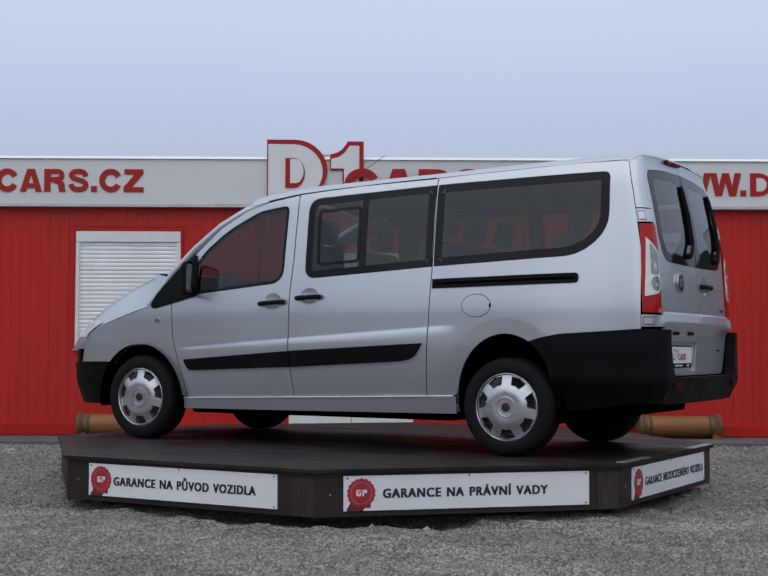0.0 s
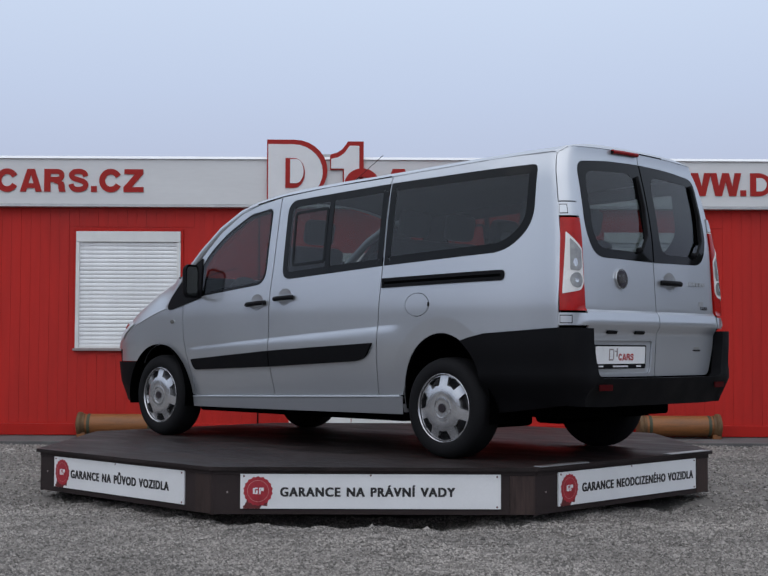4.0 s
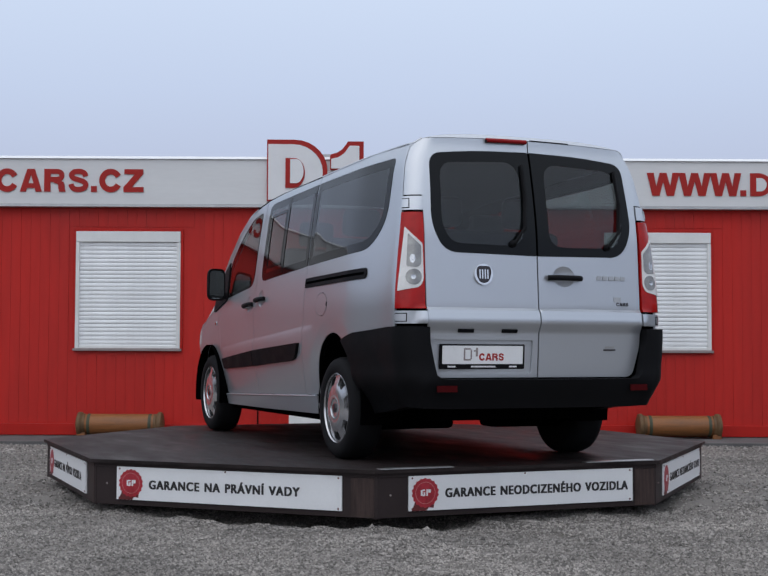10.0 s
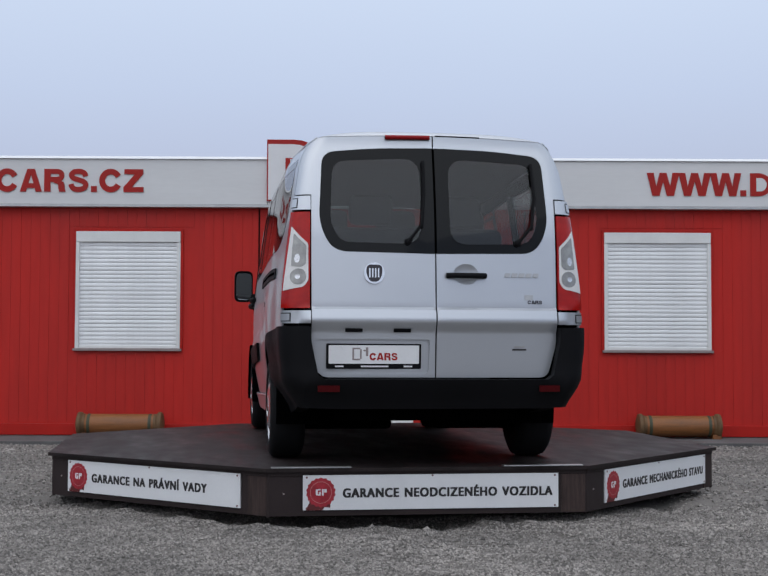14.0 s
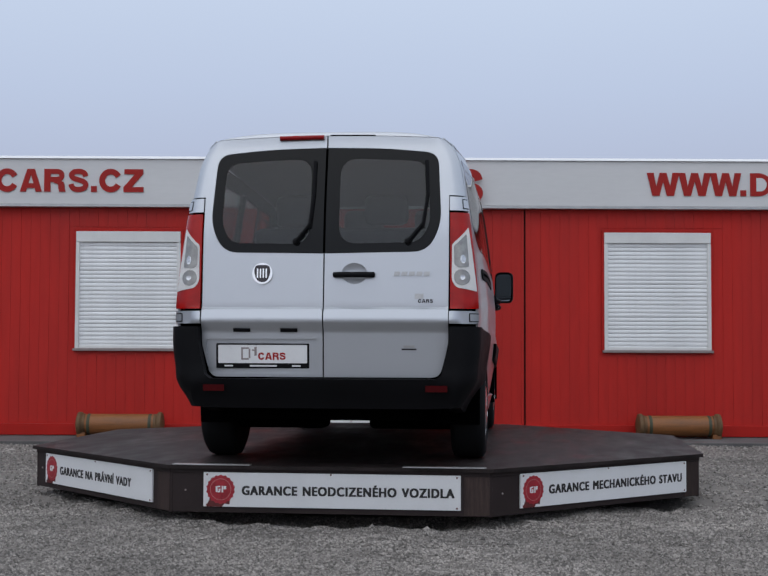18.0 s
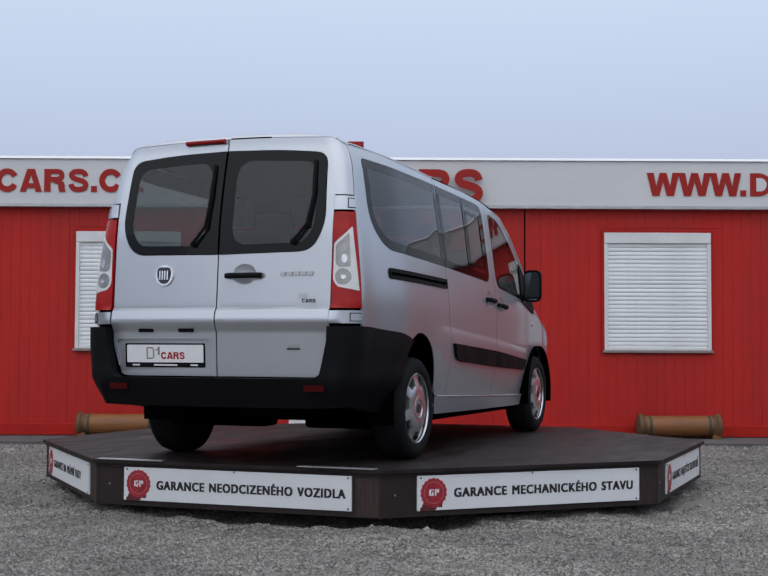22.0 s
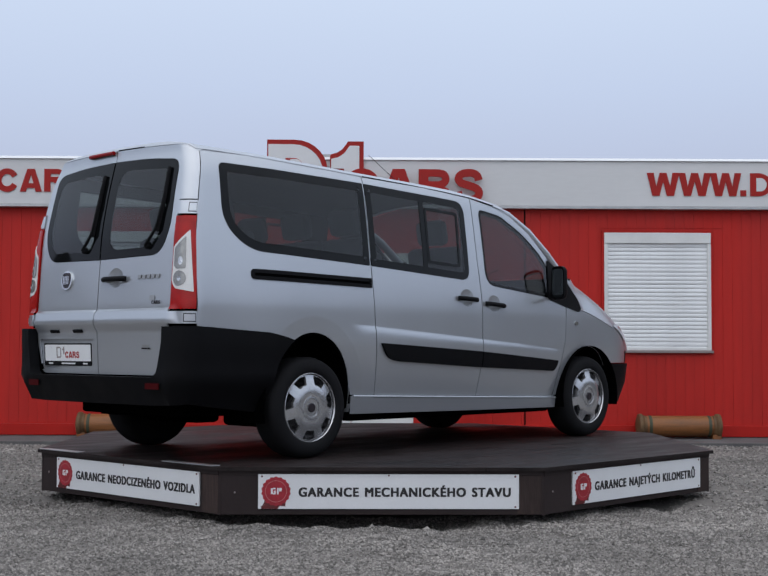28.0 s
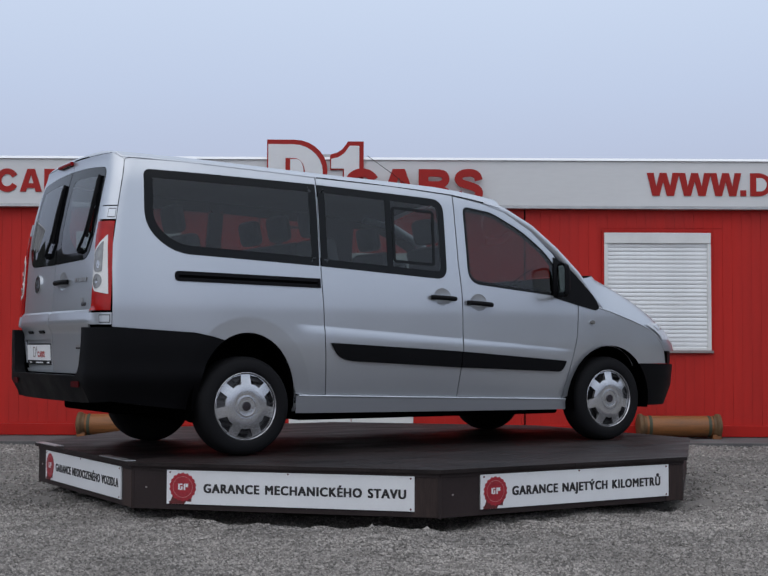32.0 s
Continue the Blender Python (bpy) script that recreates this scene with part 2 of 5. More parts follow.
def glyph(ch, w, h):
    """Pieces of a heavy block capital, w wide and h high."""
    def fit(pts):
        return [(a * w, b * h) for a, b in pts]
    if ch == "Z":
        return [fit([(0, 0), (1, 0), (1, 0.22), (0.42, 0.22), (0.98, 0.80), (0.98, 1), (0.04, 1), (0.04, 0.78), (0.56, 0.78), (0, 0.21)])]
    if ch == "A":
        return [fit([(0, 0), (0.28, 0), (0.5, 0.76), (0.72, 0), (1, 0), (0.67, 1), (0.33, 1)]), fit([(0.28, 0.16), (0.72, 0.16), (0.66, 0.37), (0.34, 0.37)])]
    if ch == "W":
        return [fit([(0, 1), (0.17, 0), (0.385, 0), (0.5, 0.62), (0.615, 0), (0.83, 0), (1, 1), (0.79, 1), (0.715, 0.40), (0.605, 1), (0.395, 1), (0.285, 0.40), (0.21, 1)])]
    if ch == "C":
        return [stroke([(w * 0.52 + (w * 0.52 - h * 0.125) * math.cos(radians(a)), h * 0.5 + h * 0.39 * math.sin(radians(a))) for a in range(28, 333, 16)], h * 0.25)]
    if ch == "S":
        return [stroke(fit([(0.84, 0.68), (0.78, 0.82), (0.64, 0.885), (0.48, 0.895), (0.30, 0.87), (0.18, 0.79), (0.17, 0.69), (0.27, 0.595), (0.45, 0.54), (0.65, 0.485), (0.80, 0.41), (0.85, 0.30), (0.79, 0.18), (0.65, 0.12), (0.5, 0.105), (0.33, 0.12), (0.20, 0.20), (0.14, 0.34)]), h * 0.225)]
    # R: stem, bowl and leg
    return [fit([(0, 0), (0.29, 0), (0.29, 1), (0, 1)]), stroke(fit([(0.20, 0.888), (0.40, 0.888), (0.62, 0.885), (0.76, 0.84), (0.815, 0.715), (0.76, 0.60), (0.62, 0.545), (0.40, 0.54), (0.20, 0.54)]), h * 0.215),
            fit([(0.45, 0.44), (0.72, 0.50), (0.90, 0.42), (0.945, 0.30), (0.955, 0.12), (1.0, 0), (0.70, 0), (0.665, 0.12), (0.65, 0.29), (0.59, 0.36), (0.45, 0.38)])]


def block_letter(ch, w, h, depth, mat, parent, at):
    bm = bmesh.new()
    for i, pts in enumerate(glyph(ch, w, h)):
        slab(pts, 0, depth + 0.0004 * i, bm, at)
    return part("letter", bm, mat, parent)


# ---- ground ----
def ground_height(x, y):
    rr = math.hypot(x, y)
    hollow = max(0, 1 - abs(rr - 2.22) / 0.34) * max(0, min(1, (x + 1.15) / 0.3, (0.62 - x) / 0.3)) if y < 0 else 0
    heap = 0.5 + 0.5 * max(0, 1 - abs(math.hypot(x, y) - 2.5) / 0.7)
    return heap * (0.026 * noise.noise((x * 0.9, y * 0.9, 0.3)) + 0.034 * noise.noise((x * 2.7, y * 2.7, 1.7)) + 0.024 * noise.noise((x * 8, y * 8, 4.1))) - 0.010 - 0.055 * min(1, hollow * 1.6)


def build_ground():
    def axis(fine0, fine1, step, ends):
        a = list(np.arange(fine0, fine1 + 1e-6, step))
        lo, hi = [], []
        for e_ in ends:
            lo.append(fine0 - e_)
            hi.append(fine1 + e_)
        return lo[::-1] + a + hi
    xs = axis(-4.5, 4.5, 0.06, (0.5, 1.5, 4, 10, 30, 100, 400, 2000))
    ys = axis(-4.6, 5.2, 0.06, (0.5, 1.5, 4, 10, 30, 100, 400, 2000))
    verts = [(x, y, ground_height(x, y) if abs(x) < 5.2 and -5.4 < y < 5.8 else -0.01) for y in ys for x in xs]
    w = len(xs)
    faces = [(j * w + i, j * w + i + 1, (j + 1) * w + i + 1, (j + 1) * w + i) for j in range(len(ys) - 1) for i in range(w - 1)]
    me = bpy.data.meshes.new("ground")
    me.from_pydata(verts, [], faces)
    me.shade_smooth()
    me.materials.append(M["gravel"])
    tagged(new("ground", me), "grey crushed gravel yard with loose stones", "ground", kind="structure")

    # loose stones, joined
    rng = np.random.default_rng(5)
    base = bmesh.new()
    for co in ((1, 0, 0), (-1, 0, 0), (0, 1, 0), (0, -1, 0), (0, 0, 1), (0, 0, -1)):
        base.verts.new(co)
    bmesh.ops.convex_hull(base, input=base.verts[:])
    base.verts.index_update()
    bv = np.array([v.co[:] for v in base.verts])
    bf = np.array([[v.index for v in f_.verts] for f_ in base.faces])
    base.free()
    spots = []
    for n_, x0, x1, y0, y1, s0, s1 in ((120000, -2.55, 2.55, -4.4, -1.3, 0.0035, 0.0105), (15000, -4.3, -1.9, -2.4, 4.3, 0.006, 0.015),
                                       (15000, 1.9, 4.5, -2.4, 4.3, 0.006, 0.015), (420, -2.6, 2.6, -4.2, -2.1, 0.010, 0.021),
                                       (160, -4.4, 4.6, 3.0, 5.0, 0.012, 0.03)):
        x, y = rng.uniform(x0, x1, n_), rng.uniform(y0, y1, n_)
        s = s0 + (s1 - s0) * rng.random(n_) ** 2.2
        spots += [(a, b, c) for a, b, c in zip(x, y, s) if a * a + b * b > 1.9 ** 2]
    sp = np.array(spots)
    n_ = len(sp)
    hz = np.array([ground_height(x, y) for x, y, _ in spots])
    jig = bv[None] * (1 + rng.uniform(-0.35, 0.35, (n_, 6, 1))) * sp[:, 2, None, None] * rng.uniform(0.7, 1.3, (n_, 1, 3)) * (1, 1, 0.75)
    a = rng.uniform(0, 6.28, n_)[:, None]
    V = np.stack([sp[:, :1] + np.cos(a) * jig[..., 0] - np.sin(a) * jig[..., 1], sp[:, 1:2] + np.sin(a) * jig[..., 0] + np.cos(a) * jig[..., 1], (hz + 0.25 * sp[:, 2])[:, None] + jig[..., 2]], -1)
    F_ = bf[None] + 6 * np.arange(n_)[:, None, None]
    me = bpy.data.meshes.new("gravel_stones")
    me.from_pydata(V.reshape(-1, 3).tolist(), [], F_.reshape(-1, 3).tolist())
    me.materials.append(M["stones"])
    tagged(new("gravel_stones", me), "loose grey crushed stones lying on the yard", "gravel", kind="stuff")

    tagged(new("pavement", finish(boxed(-9, 9, 4.22, WALL_Y + 0.01, -0.05, 0.022, 0.006), "pavement", M["asphalt"])), "worn dark grey paved strip along the wall", "pavement", kind="structure")


WALL_Y = 5.15
build_ground()


def build_backdrop():
    """A plain dark belt, added out of view all round the yard to darken reflections."""
    line = [(-11, 14), (-17, 5), (-24, -10), (-26, -34), (0, -40), (26, -34), (24, -10), (17, 5), (11, 14), (-11, 14)]
    bm, rng, base = bmesh.new(), random.Random(8), None
    for (xa, ya), (xb, yb) in zip(line, line[1:]):
        n_ = 16
        for k in range(n_ + 1):
            u = k / n_
            # lower behind the camera, so the flank's reflection stays lighter
            h_ = (2.3 if ya + (yb - ya) * u < -20 else 3.5) + rng.uniform(-0.7, 0.7)
            pair = (bm.verts.new((xa + (xb - xa) * u, ya + (yb - ya) * u, -0.05)), bm.verts.new((xa + (xb - xa) * u, ya + (yb - ya) * u, h_)))
            if base:
                bm.faces.new((base[0], pair[0], pair[1], base[1]))
            base = pair
    tagged(new("backdrop", finish(bm, "backdrop", M["dark_surround"])), "plain dark belt added out of view to darken reflections", "backdrop", kind="structure")


build_backdrop()

# ---- the low red building behind ----
SHUTTERS = ((-3.485, -2.27, 1.03, 2.39), (2.66, 3.905, 1.03, 2.40))
DOOR = (-1.0, 0.44, 0.06, 2.15)


def build_wall():
    wall = thing("wall_front", "red painted steel wall of a low container office with upright ribs", "wall", kind="structure")
    x0, x1, z0, z1 = -7.6, 7.6, 0.03, 2.68
    openings = [SHUTTERS[0], DOOR, SHUTTERS[1]]
    # backing
    def backing(a, b, c, d):
        part("wall_panel", boxed(a, b, WALL_Y + 0.012, WALL_Y + 0.12, c, d), M["red_wall"], wall)
    xa = x0
    for o in openings:
        backing(xa, o[0], z0, z1)
        backing(o[0], o[1], o[3], z1)
        backing(o[0], o[1], z0, o[2])
        xa = o[1]
    backing(xa, x1, z0, z1)
    # upright ribs, flat boards with narrow grooves between them
    board, x = 0.112, x0
    k = 0
    while x < x1 - 0.01:
        xe = x + board - 0.002
        spans = [(z0 + 0.13, z1)]
        for o in openings:
            if xe > o[0] - 0.05 and x < o[1] + 0.05:
                spans = [(z0 + 0.13, o[2] - 0.055), (o[3] + 0.055, z1)] if o[2] > 0.3 else [(o[3] + 0.055, z1)]
        for a, b in spans:
            part("board", boxed(x, xe, WALL_Y + 0.006 - 0.002 * (k * 7 % 5 < 2), WALL_Y + 0.012, a, b), M["red_wall"], wall)
        x += board
        k += 1
    part("bottom_rail", boxed(x0, DOOR[0] - 0.06, WALL_Y - 0.03, WALL_Y + 0.012, z0, z0 + 0.13, 0.006), M["red_trim"], wall)
    part("bottom_rail", boxed(DOOR[1] + 0.06, x1, WALL_Y - 0.03, WALL_Y + 0.012, z0, z0 + 0.13, 0.006), M["red_trim"], wall)
    part("plinth", boxed(x0, x1, WALL_Y + 0.0, WALL_Y + 0.3, -0.06, 0.028), M["concrete"], wall)
    for xs_ in (-1.36, 1.735):
        part("joint", boxed(xs_ - 0.008, xs_ + 0.008, WALL_Y - 0.004, WALL_Y + 0.01, z0 + 0.13, z1), M["dark_gap"], wall)
    part("rear_body", boxed(x0, x1, WALL_Y + 0.121, WALL_Y + 2.5, 0.03, 2.66), M["red_trim"], wall)

    for i, (a, b, c, d) in enumerate(SHUTTERS):
        win = thing("window_%d" % (i + 1), "window closed by a white roller shutter", "window", kind="structure")
        for nm, q in (("frame_side", (a, a + 0.042, c, d - 0.127)), ("frame_side", (b - 0.042, b, c, d - 0.127))):
            part(nm, boxed(q[0], q[1], WALL_Y - 0.022, WALL_Y + 0.06, q[2], q[3], 0.004), M["frame_white"], win)
        part("shutter_box", boxed(a + 0.001, b - 0.001, WALL_Y - 0.026, WALL_Y + 0.06, d - 0.125, d, 0.006), M["frame_white"], win)
        part("window_sill", boxed(a - 0.02, b + 0.02, WALL_Y - 0.045, WALL_Y + 0.06, c - 0.030, c, 0.005), M["sill_grey"], win, "grey metal sill")
        part("surround", boxed(a - 0.03, b + 0.03, WALL_Y - 0.014, WALL_Y + 0.02, d, d + 0.03, 0.004), M["red_trim"], win)
        for q in ((a - 0.03, a), (b, b + 0.03)):
            part("surround", boxed(q[0], q[1], WALL_Y - 0.014, WALL_Y + 0.02, c, d, 0.004), M["red_trim"], win)
        n = 26
        h = (d - 0.125 - c) / n
        me, tilt_ = None, random.Random(31 + i)
        for j in range(n):
            if me is None:
                bm = bmesh.new()
                prof = [(0.0, 0.0), (-0.006, 0.004), (-0.010, h * 0.35), (-0.010, h * 0.65), (-0.006, h - 0.006), (0.0, h - 0.002)]
                L = [[bm.verts.new((xx, yy, zz)) for yy, zz in prof] for xx in (a + 0.035, b - 0.035)]
                for u in range(len(prof) - 1):
                    bm.faces.new((L[0][u], L[1][u], L[1][u + 1], L[0][u + 1]))
                bm.faces.new(L[0][::-1])
                bm.faces.new(L[1])
                me = finish(bm, "slat", M["shutter"], True, 30)
            ob = new("slat", me)
            ob.parent = win
            ob.matrix_local = pose(0, WALL_Y + 0.012 + 0.0015 * tilt_.random(), c + j * h, 7.0 * (tilt_.random() - 0.5))
        part("shutter_back", boxed(a + 0.035, b - 0.035, WALL_Y + 0.02, WALL_Y + 0.05, c, d - 0.125), M["shutter"], win)
        part("end_bar", boxed(a + 0.043, b - 0.043, WALL_Y - 0.012, WALL_Y + 0.019, c + 0.001, c + 0.036, 0.004), M["frame_white"], win, "white end bar of the shutter")

    door = thing("door_1", "white framed double entrance door with dark glass", "door", kind="structure")
    a, b, c, d = DOOR
    mid = (a + b) / 2
    for q0, q1 in ((a, mid - 0.004), (mid + 0.004, b)):
        leaf = part("door_leaf", boxed(q0, q1, WALL_Y - 0.01, WALL_Y + 0.04, c, c + 0.46, 0.004), M["frame_white"], door, "white door leaf frame")
        part("stile", boxed(q0, q0 + 0.08, WALL_Y - 0.01, WALL_Y + 0.04, c + 0.46, d, 0.004), M["frame_white"], leaf)
        part("stile", boxed(q1 - 0.08, q1, WALL_Y - 0.01, WALL_Y + 0.04, c + 0.46, d, 0.004), M["frame_white"], leaf)
        part("top_rail", boxed(q0 + 0.08, q1 - 0.08, WALL_Y - 0.01, WALL_Y + 0.04, d - 0.1, d, 0.004), M["frame_white"], leaf)
        part("pane", boxed(q0 + 0.08, q1 - 0.08, WALL_Y + 0.01, WALL_Y + 0.025, c + 0.46, d - 0.1), M["door_glass"], leaf, "dark glass pane")
        part("handle", boxed(mid + (0.03 if q0 > mid - 0.1 else -0.05), mid + (0.05 if q0 > mid - 0.1 else -0.03), WALL_Y - 0.05, WALL_Y - 0.01, 0.95, 1.25, 0.005), M["steel"], leaf, "steel door pull")
    part("threshold", boxed(a - 0.06, b + 0.06, WALL_Y - 0.35, WALL_Y + 0.1, -0.03, 0.05, 0.008), M["concrete"], door, "grey concrete doorstep")


build_wall()


def build_fascia():
    fas = thing("fascia", "long off-white sign band along the roof edge", "fascia", kind="structure")
    x = -7.75
    for xe in (-6.3, -1.26, 6.2, 7.75):
        part("panel", boxed(x + 0.002, xe - 0.002, WALL_Y - 0.10, WALL_Y - 0.04, 2.70, 3.225, 0.004), M["white_panel"], fas)
        x = xe
    part("top_trim", slab([(0.0, 0.0), (0.03, 0.032), (0.28, 0.036), (0.28, 0.0)], -7.75, 7.75, m=Matrix.Translation((0, WALL_Y - 0.125, 3.226)) @ Matrix(((0, 0, 1, 0), (1, 0, 0, 0), (0, 1, 0, 0), (0, 0, 0, 1)))), M["white_trim"], fas, "bright white metal coping")
    part("bottom_trim", boxed(-7.75, 7.75, WALL_Y - 0.11, WALL_Y + 0.05, 2.665, 2.698, 0.004), M["steel"], fas, "grey metal drip edge")
    part("core", boxed(-7.74, 7.74, WALL_Y - 0.038, WALL_Y + 0.1, 2.70, 3.226), M["dark_gap"], fas)
    roof = tagged(new("roof", finish(boxed(-7.7, 7.7, WALL_Y + 0.101, WALL_Y + 2.6, 2.67, 3.2), "roof", M["white_panel"])), "flat roof behind the sign band", "roof", kind="structure")

    y = WALL_Y - 0.101
    up = Matrix.Rotation(radians(90), 4, "X")
    def row(letters, x, z, h, gap, proud=0.0):
        sign = thing("sign_letters", "red flat letters fixed on the off-white sign band", "sign lettering")
        for ch, w in letters:
            if ch == ".":
                part("letter", slab([(0, 0), (w, 0), (w, w), (0, w)], 0, 0.012, m=Matrix.Translation((x, y, z)) @ up), M["letter_red"], sign)
            elif ch != " ":
                block_letter(ch, w, h, 0.012 + proud * 0.3, M["letter_red"], sign, Matrix.Translation((x, y - proud, z)) @ up)
            x += w + gap
        return x
    row((("C", .255), ("A", .255), ("R", .250), ("S", .24), (".", .068), ("C", .255), ("Z", .232)), -4.405, 2.838, 0.266, 0.026)
    row((("W", .379), ("W", .379), ("W", .365), (".", .068)), 3.143, 2.822, 0.268, -0.012)
    row((("C", .40), ("A", .42), ("R", .385), ("S", .345)), -0.37, 2.715, 0.395, 0.02, 0.062)

    # a bowl-shaped block after the point, outline only
    blk = thing("sign_block", "red bowl-shaped block on the off-white sign band", "sign lettering")
    n_ = 14
    arc = lambda w_, h_, x_, z_: [(x_, z_), (x_ + w_ * 0.4, z_)] + [(x_ + w_ * 0.4 + w_ * 0.6 * math.cos(-math.pi / 2 + math.pi * i / n_), z_ + h_ / 2 + h_ / 2 * math.sin(-math.pi / 2 + math.pi * i / n_)) for i in range(1, n_)] + [(x_ + w_ * 0.4, z_ + h_), (x_, z_ + h_)]
    part("block", slab(arc(0.25, 0.268, 4.345, 2.822), 0, 0.012, m=Matrix.Translation((0, y, 0)) @ up), M["letter_red"], blk)
    part("block_middle", slab(arc(0.12, 0.155, 4.415, 2.878), 0.013, 0.015, m=Matrix.Translation((0, y, 0)) @ up), M["white_panel"], blk)

    # emblem board: a round-shouldered block shape and an upright flagged bar, white with red borders
    logo = thing("logo_board", "white cut-out emblem board with red borders above the sign band", "logo sign")
    def bowl(x0, z0, w, h, n=14):
        pts = [(x0, z0), (x0 + w * 0.45, z0)]
        for i in range(1, n):
            a = -math.pi / 2 + math.pi * i / n
            pts.append((x0 + w * 0.45 + w * 0.55 * math.cos(a), z0 + h / 2 + h / 2 * math.sin(a)))
        return pts + [(x0 + w * 0.45, z0 + h), (x0, z0 + h)]
    def plate(pts, y0, y1, mat, nm):
        part(nm, slab(pts, 0, y0 - y1, m=Matrix.Translation((0, y0, 0)) @ up), mat, logo)
    # the red shape stands up and to the right behind the white one
    plate(bowl(-1.265, 2.74, 0.70, 0.715), y - 0.002, y - 0.030, M["letter_red"], "border")
    plate(bowl(-1.250, 2.755, 0.632, 0.645), y - 0.031, y - 0.040, M["logo_white"], "face")
    plate(bowl(-1.050, 2.891, 0.225, 0.347), y - 0.041, y - 0.050, M["letter_red"], "border")
    plate(bowl(-0.995, 2.945, 0.155, 0.280), y - 0.051, y - 0.058, M["logo_white"], "face")
    one = [(-0.535, 3.27), (-0.515, 3.289), (-0.455, 3.305), (-0.395, 3.345), (-0.36, 3.39), (-0.328, 3.437), (-0.146, 3.437), (-0.146, 2.74), (-0.387, 2.74), (-0.387, 3.106), (-0.535, 3.106)]
    plate(one, y - 0.002, y - 0.030, M["letter_red"], "border")
    inner = [(-0.522, 3.232), (-0.44, 3.250), (-0.375, 3.295), (-0.335, 3.345), (-0.31, 3.385), (-0.197, 3.385), (-0.197, 2.752), (-0.373, 2.752), (-0.373, 3.120), (-0.522, 3.120)]
    plate(inner, y - 0.031, y - 0.040, M["logo_white"], "face")
    part("bracket", boxed(-1.2, -0.2, y + 0.06, y + 0.1, 3.0, 3.3), M["steel"], logo)


build_fascia()


def build_logs():
    def one(x0, x1, z, name_label):
        log = thing("wooden_post", name_label, "wooden post", "wooden posts by the wall", at=pose(x0, WALL_Y - 0.20, z))
        L = x1 - x0
        turn_ = Matrix.Rotation(radians(90), 4, "Y")
        part("shaft", lathe(bmesh.new(), [(0.112, 0.1), (0.118, 0.13), (0.118, L - 0.13), (0.112, L - 0.1)], 28, turn_), M["wood"], log, smooth=True)
        for a, s in ((0, 1), (L, -1)):
            part("end_cap", lathe(bmesh.new(), [(0.10, a), (0.138, a + s * 0.015), (0.142, a + s * 0.05), (0.120, a + s * 0.075), (0.120, a + s * 0.1)][::s], 28, turn_), M["wood_end"], log, "darker weathered end collar", smooth=True)
            part("band", lathe(bmesh.new(), [(0.119, a + s * 0.125), (0.1215, a + s * 0.13), (0.1215, a + s * 0.155), (0.119, a + s * 0.16)][::s], 28, turn_), M["band"], log, "dark green strap", smooth=True)
            part("foot", boxed(a + s * 0.06 - 0.05, a + s * 0.06 + 0.05, -0.09, 0.09, -z + 0.0, -0.09, 0.01), M["wood"], log, "short wooden block")
    one(-3.40, -2.42, 0.165, "yellow-brown varnished round timber lying along the red wall")
    one(2.995, 3.955, 0.165, "yellow-brown varnished round timber lying along the red wall")


build_logs()

# ---- turntable ----
DECK = 0.335
APO = 2.31


def octagon(apothem, turn_deg=0.0):
    r_ = apothem / math.cos(math.pi / 8)
    return [(r_ * math.cos(math.pi / 8 + k * math.pi / 4 + radians(turn_deg)), r_ * math.sin(math.pi / 8 + k * math.pi / 4 + radians(turn_deg))) for k in range(8)]


def rosette(r_, n=18):
    return [((r_ * (1.0 if i % 2 else 0.92)) * math.cos(math.pi * i / n), (r_ * (1.0 if i % 2 else 0.92)) * math.sin(math.pi * i / n)) for i in range(2 * n)]


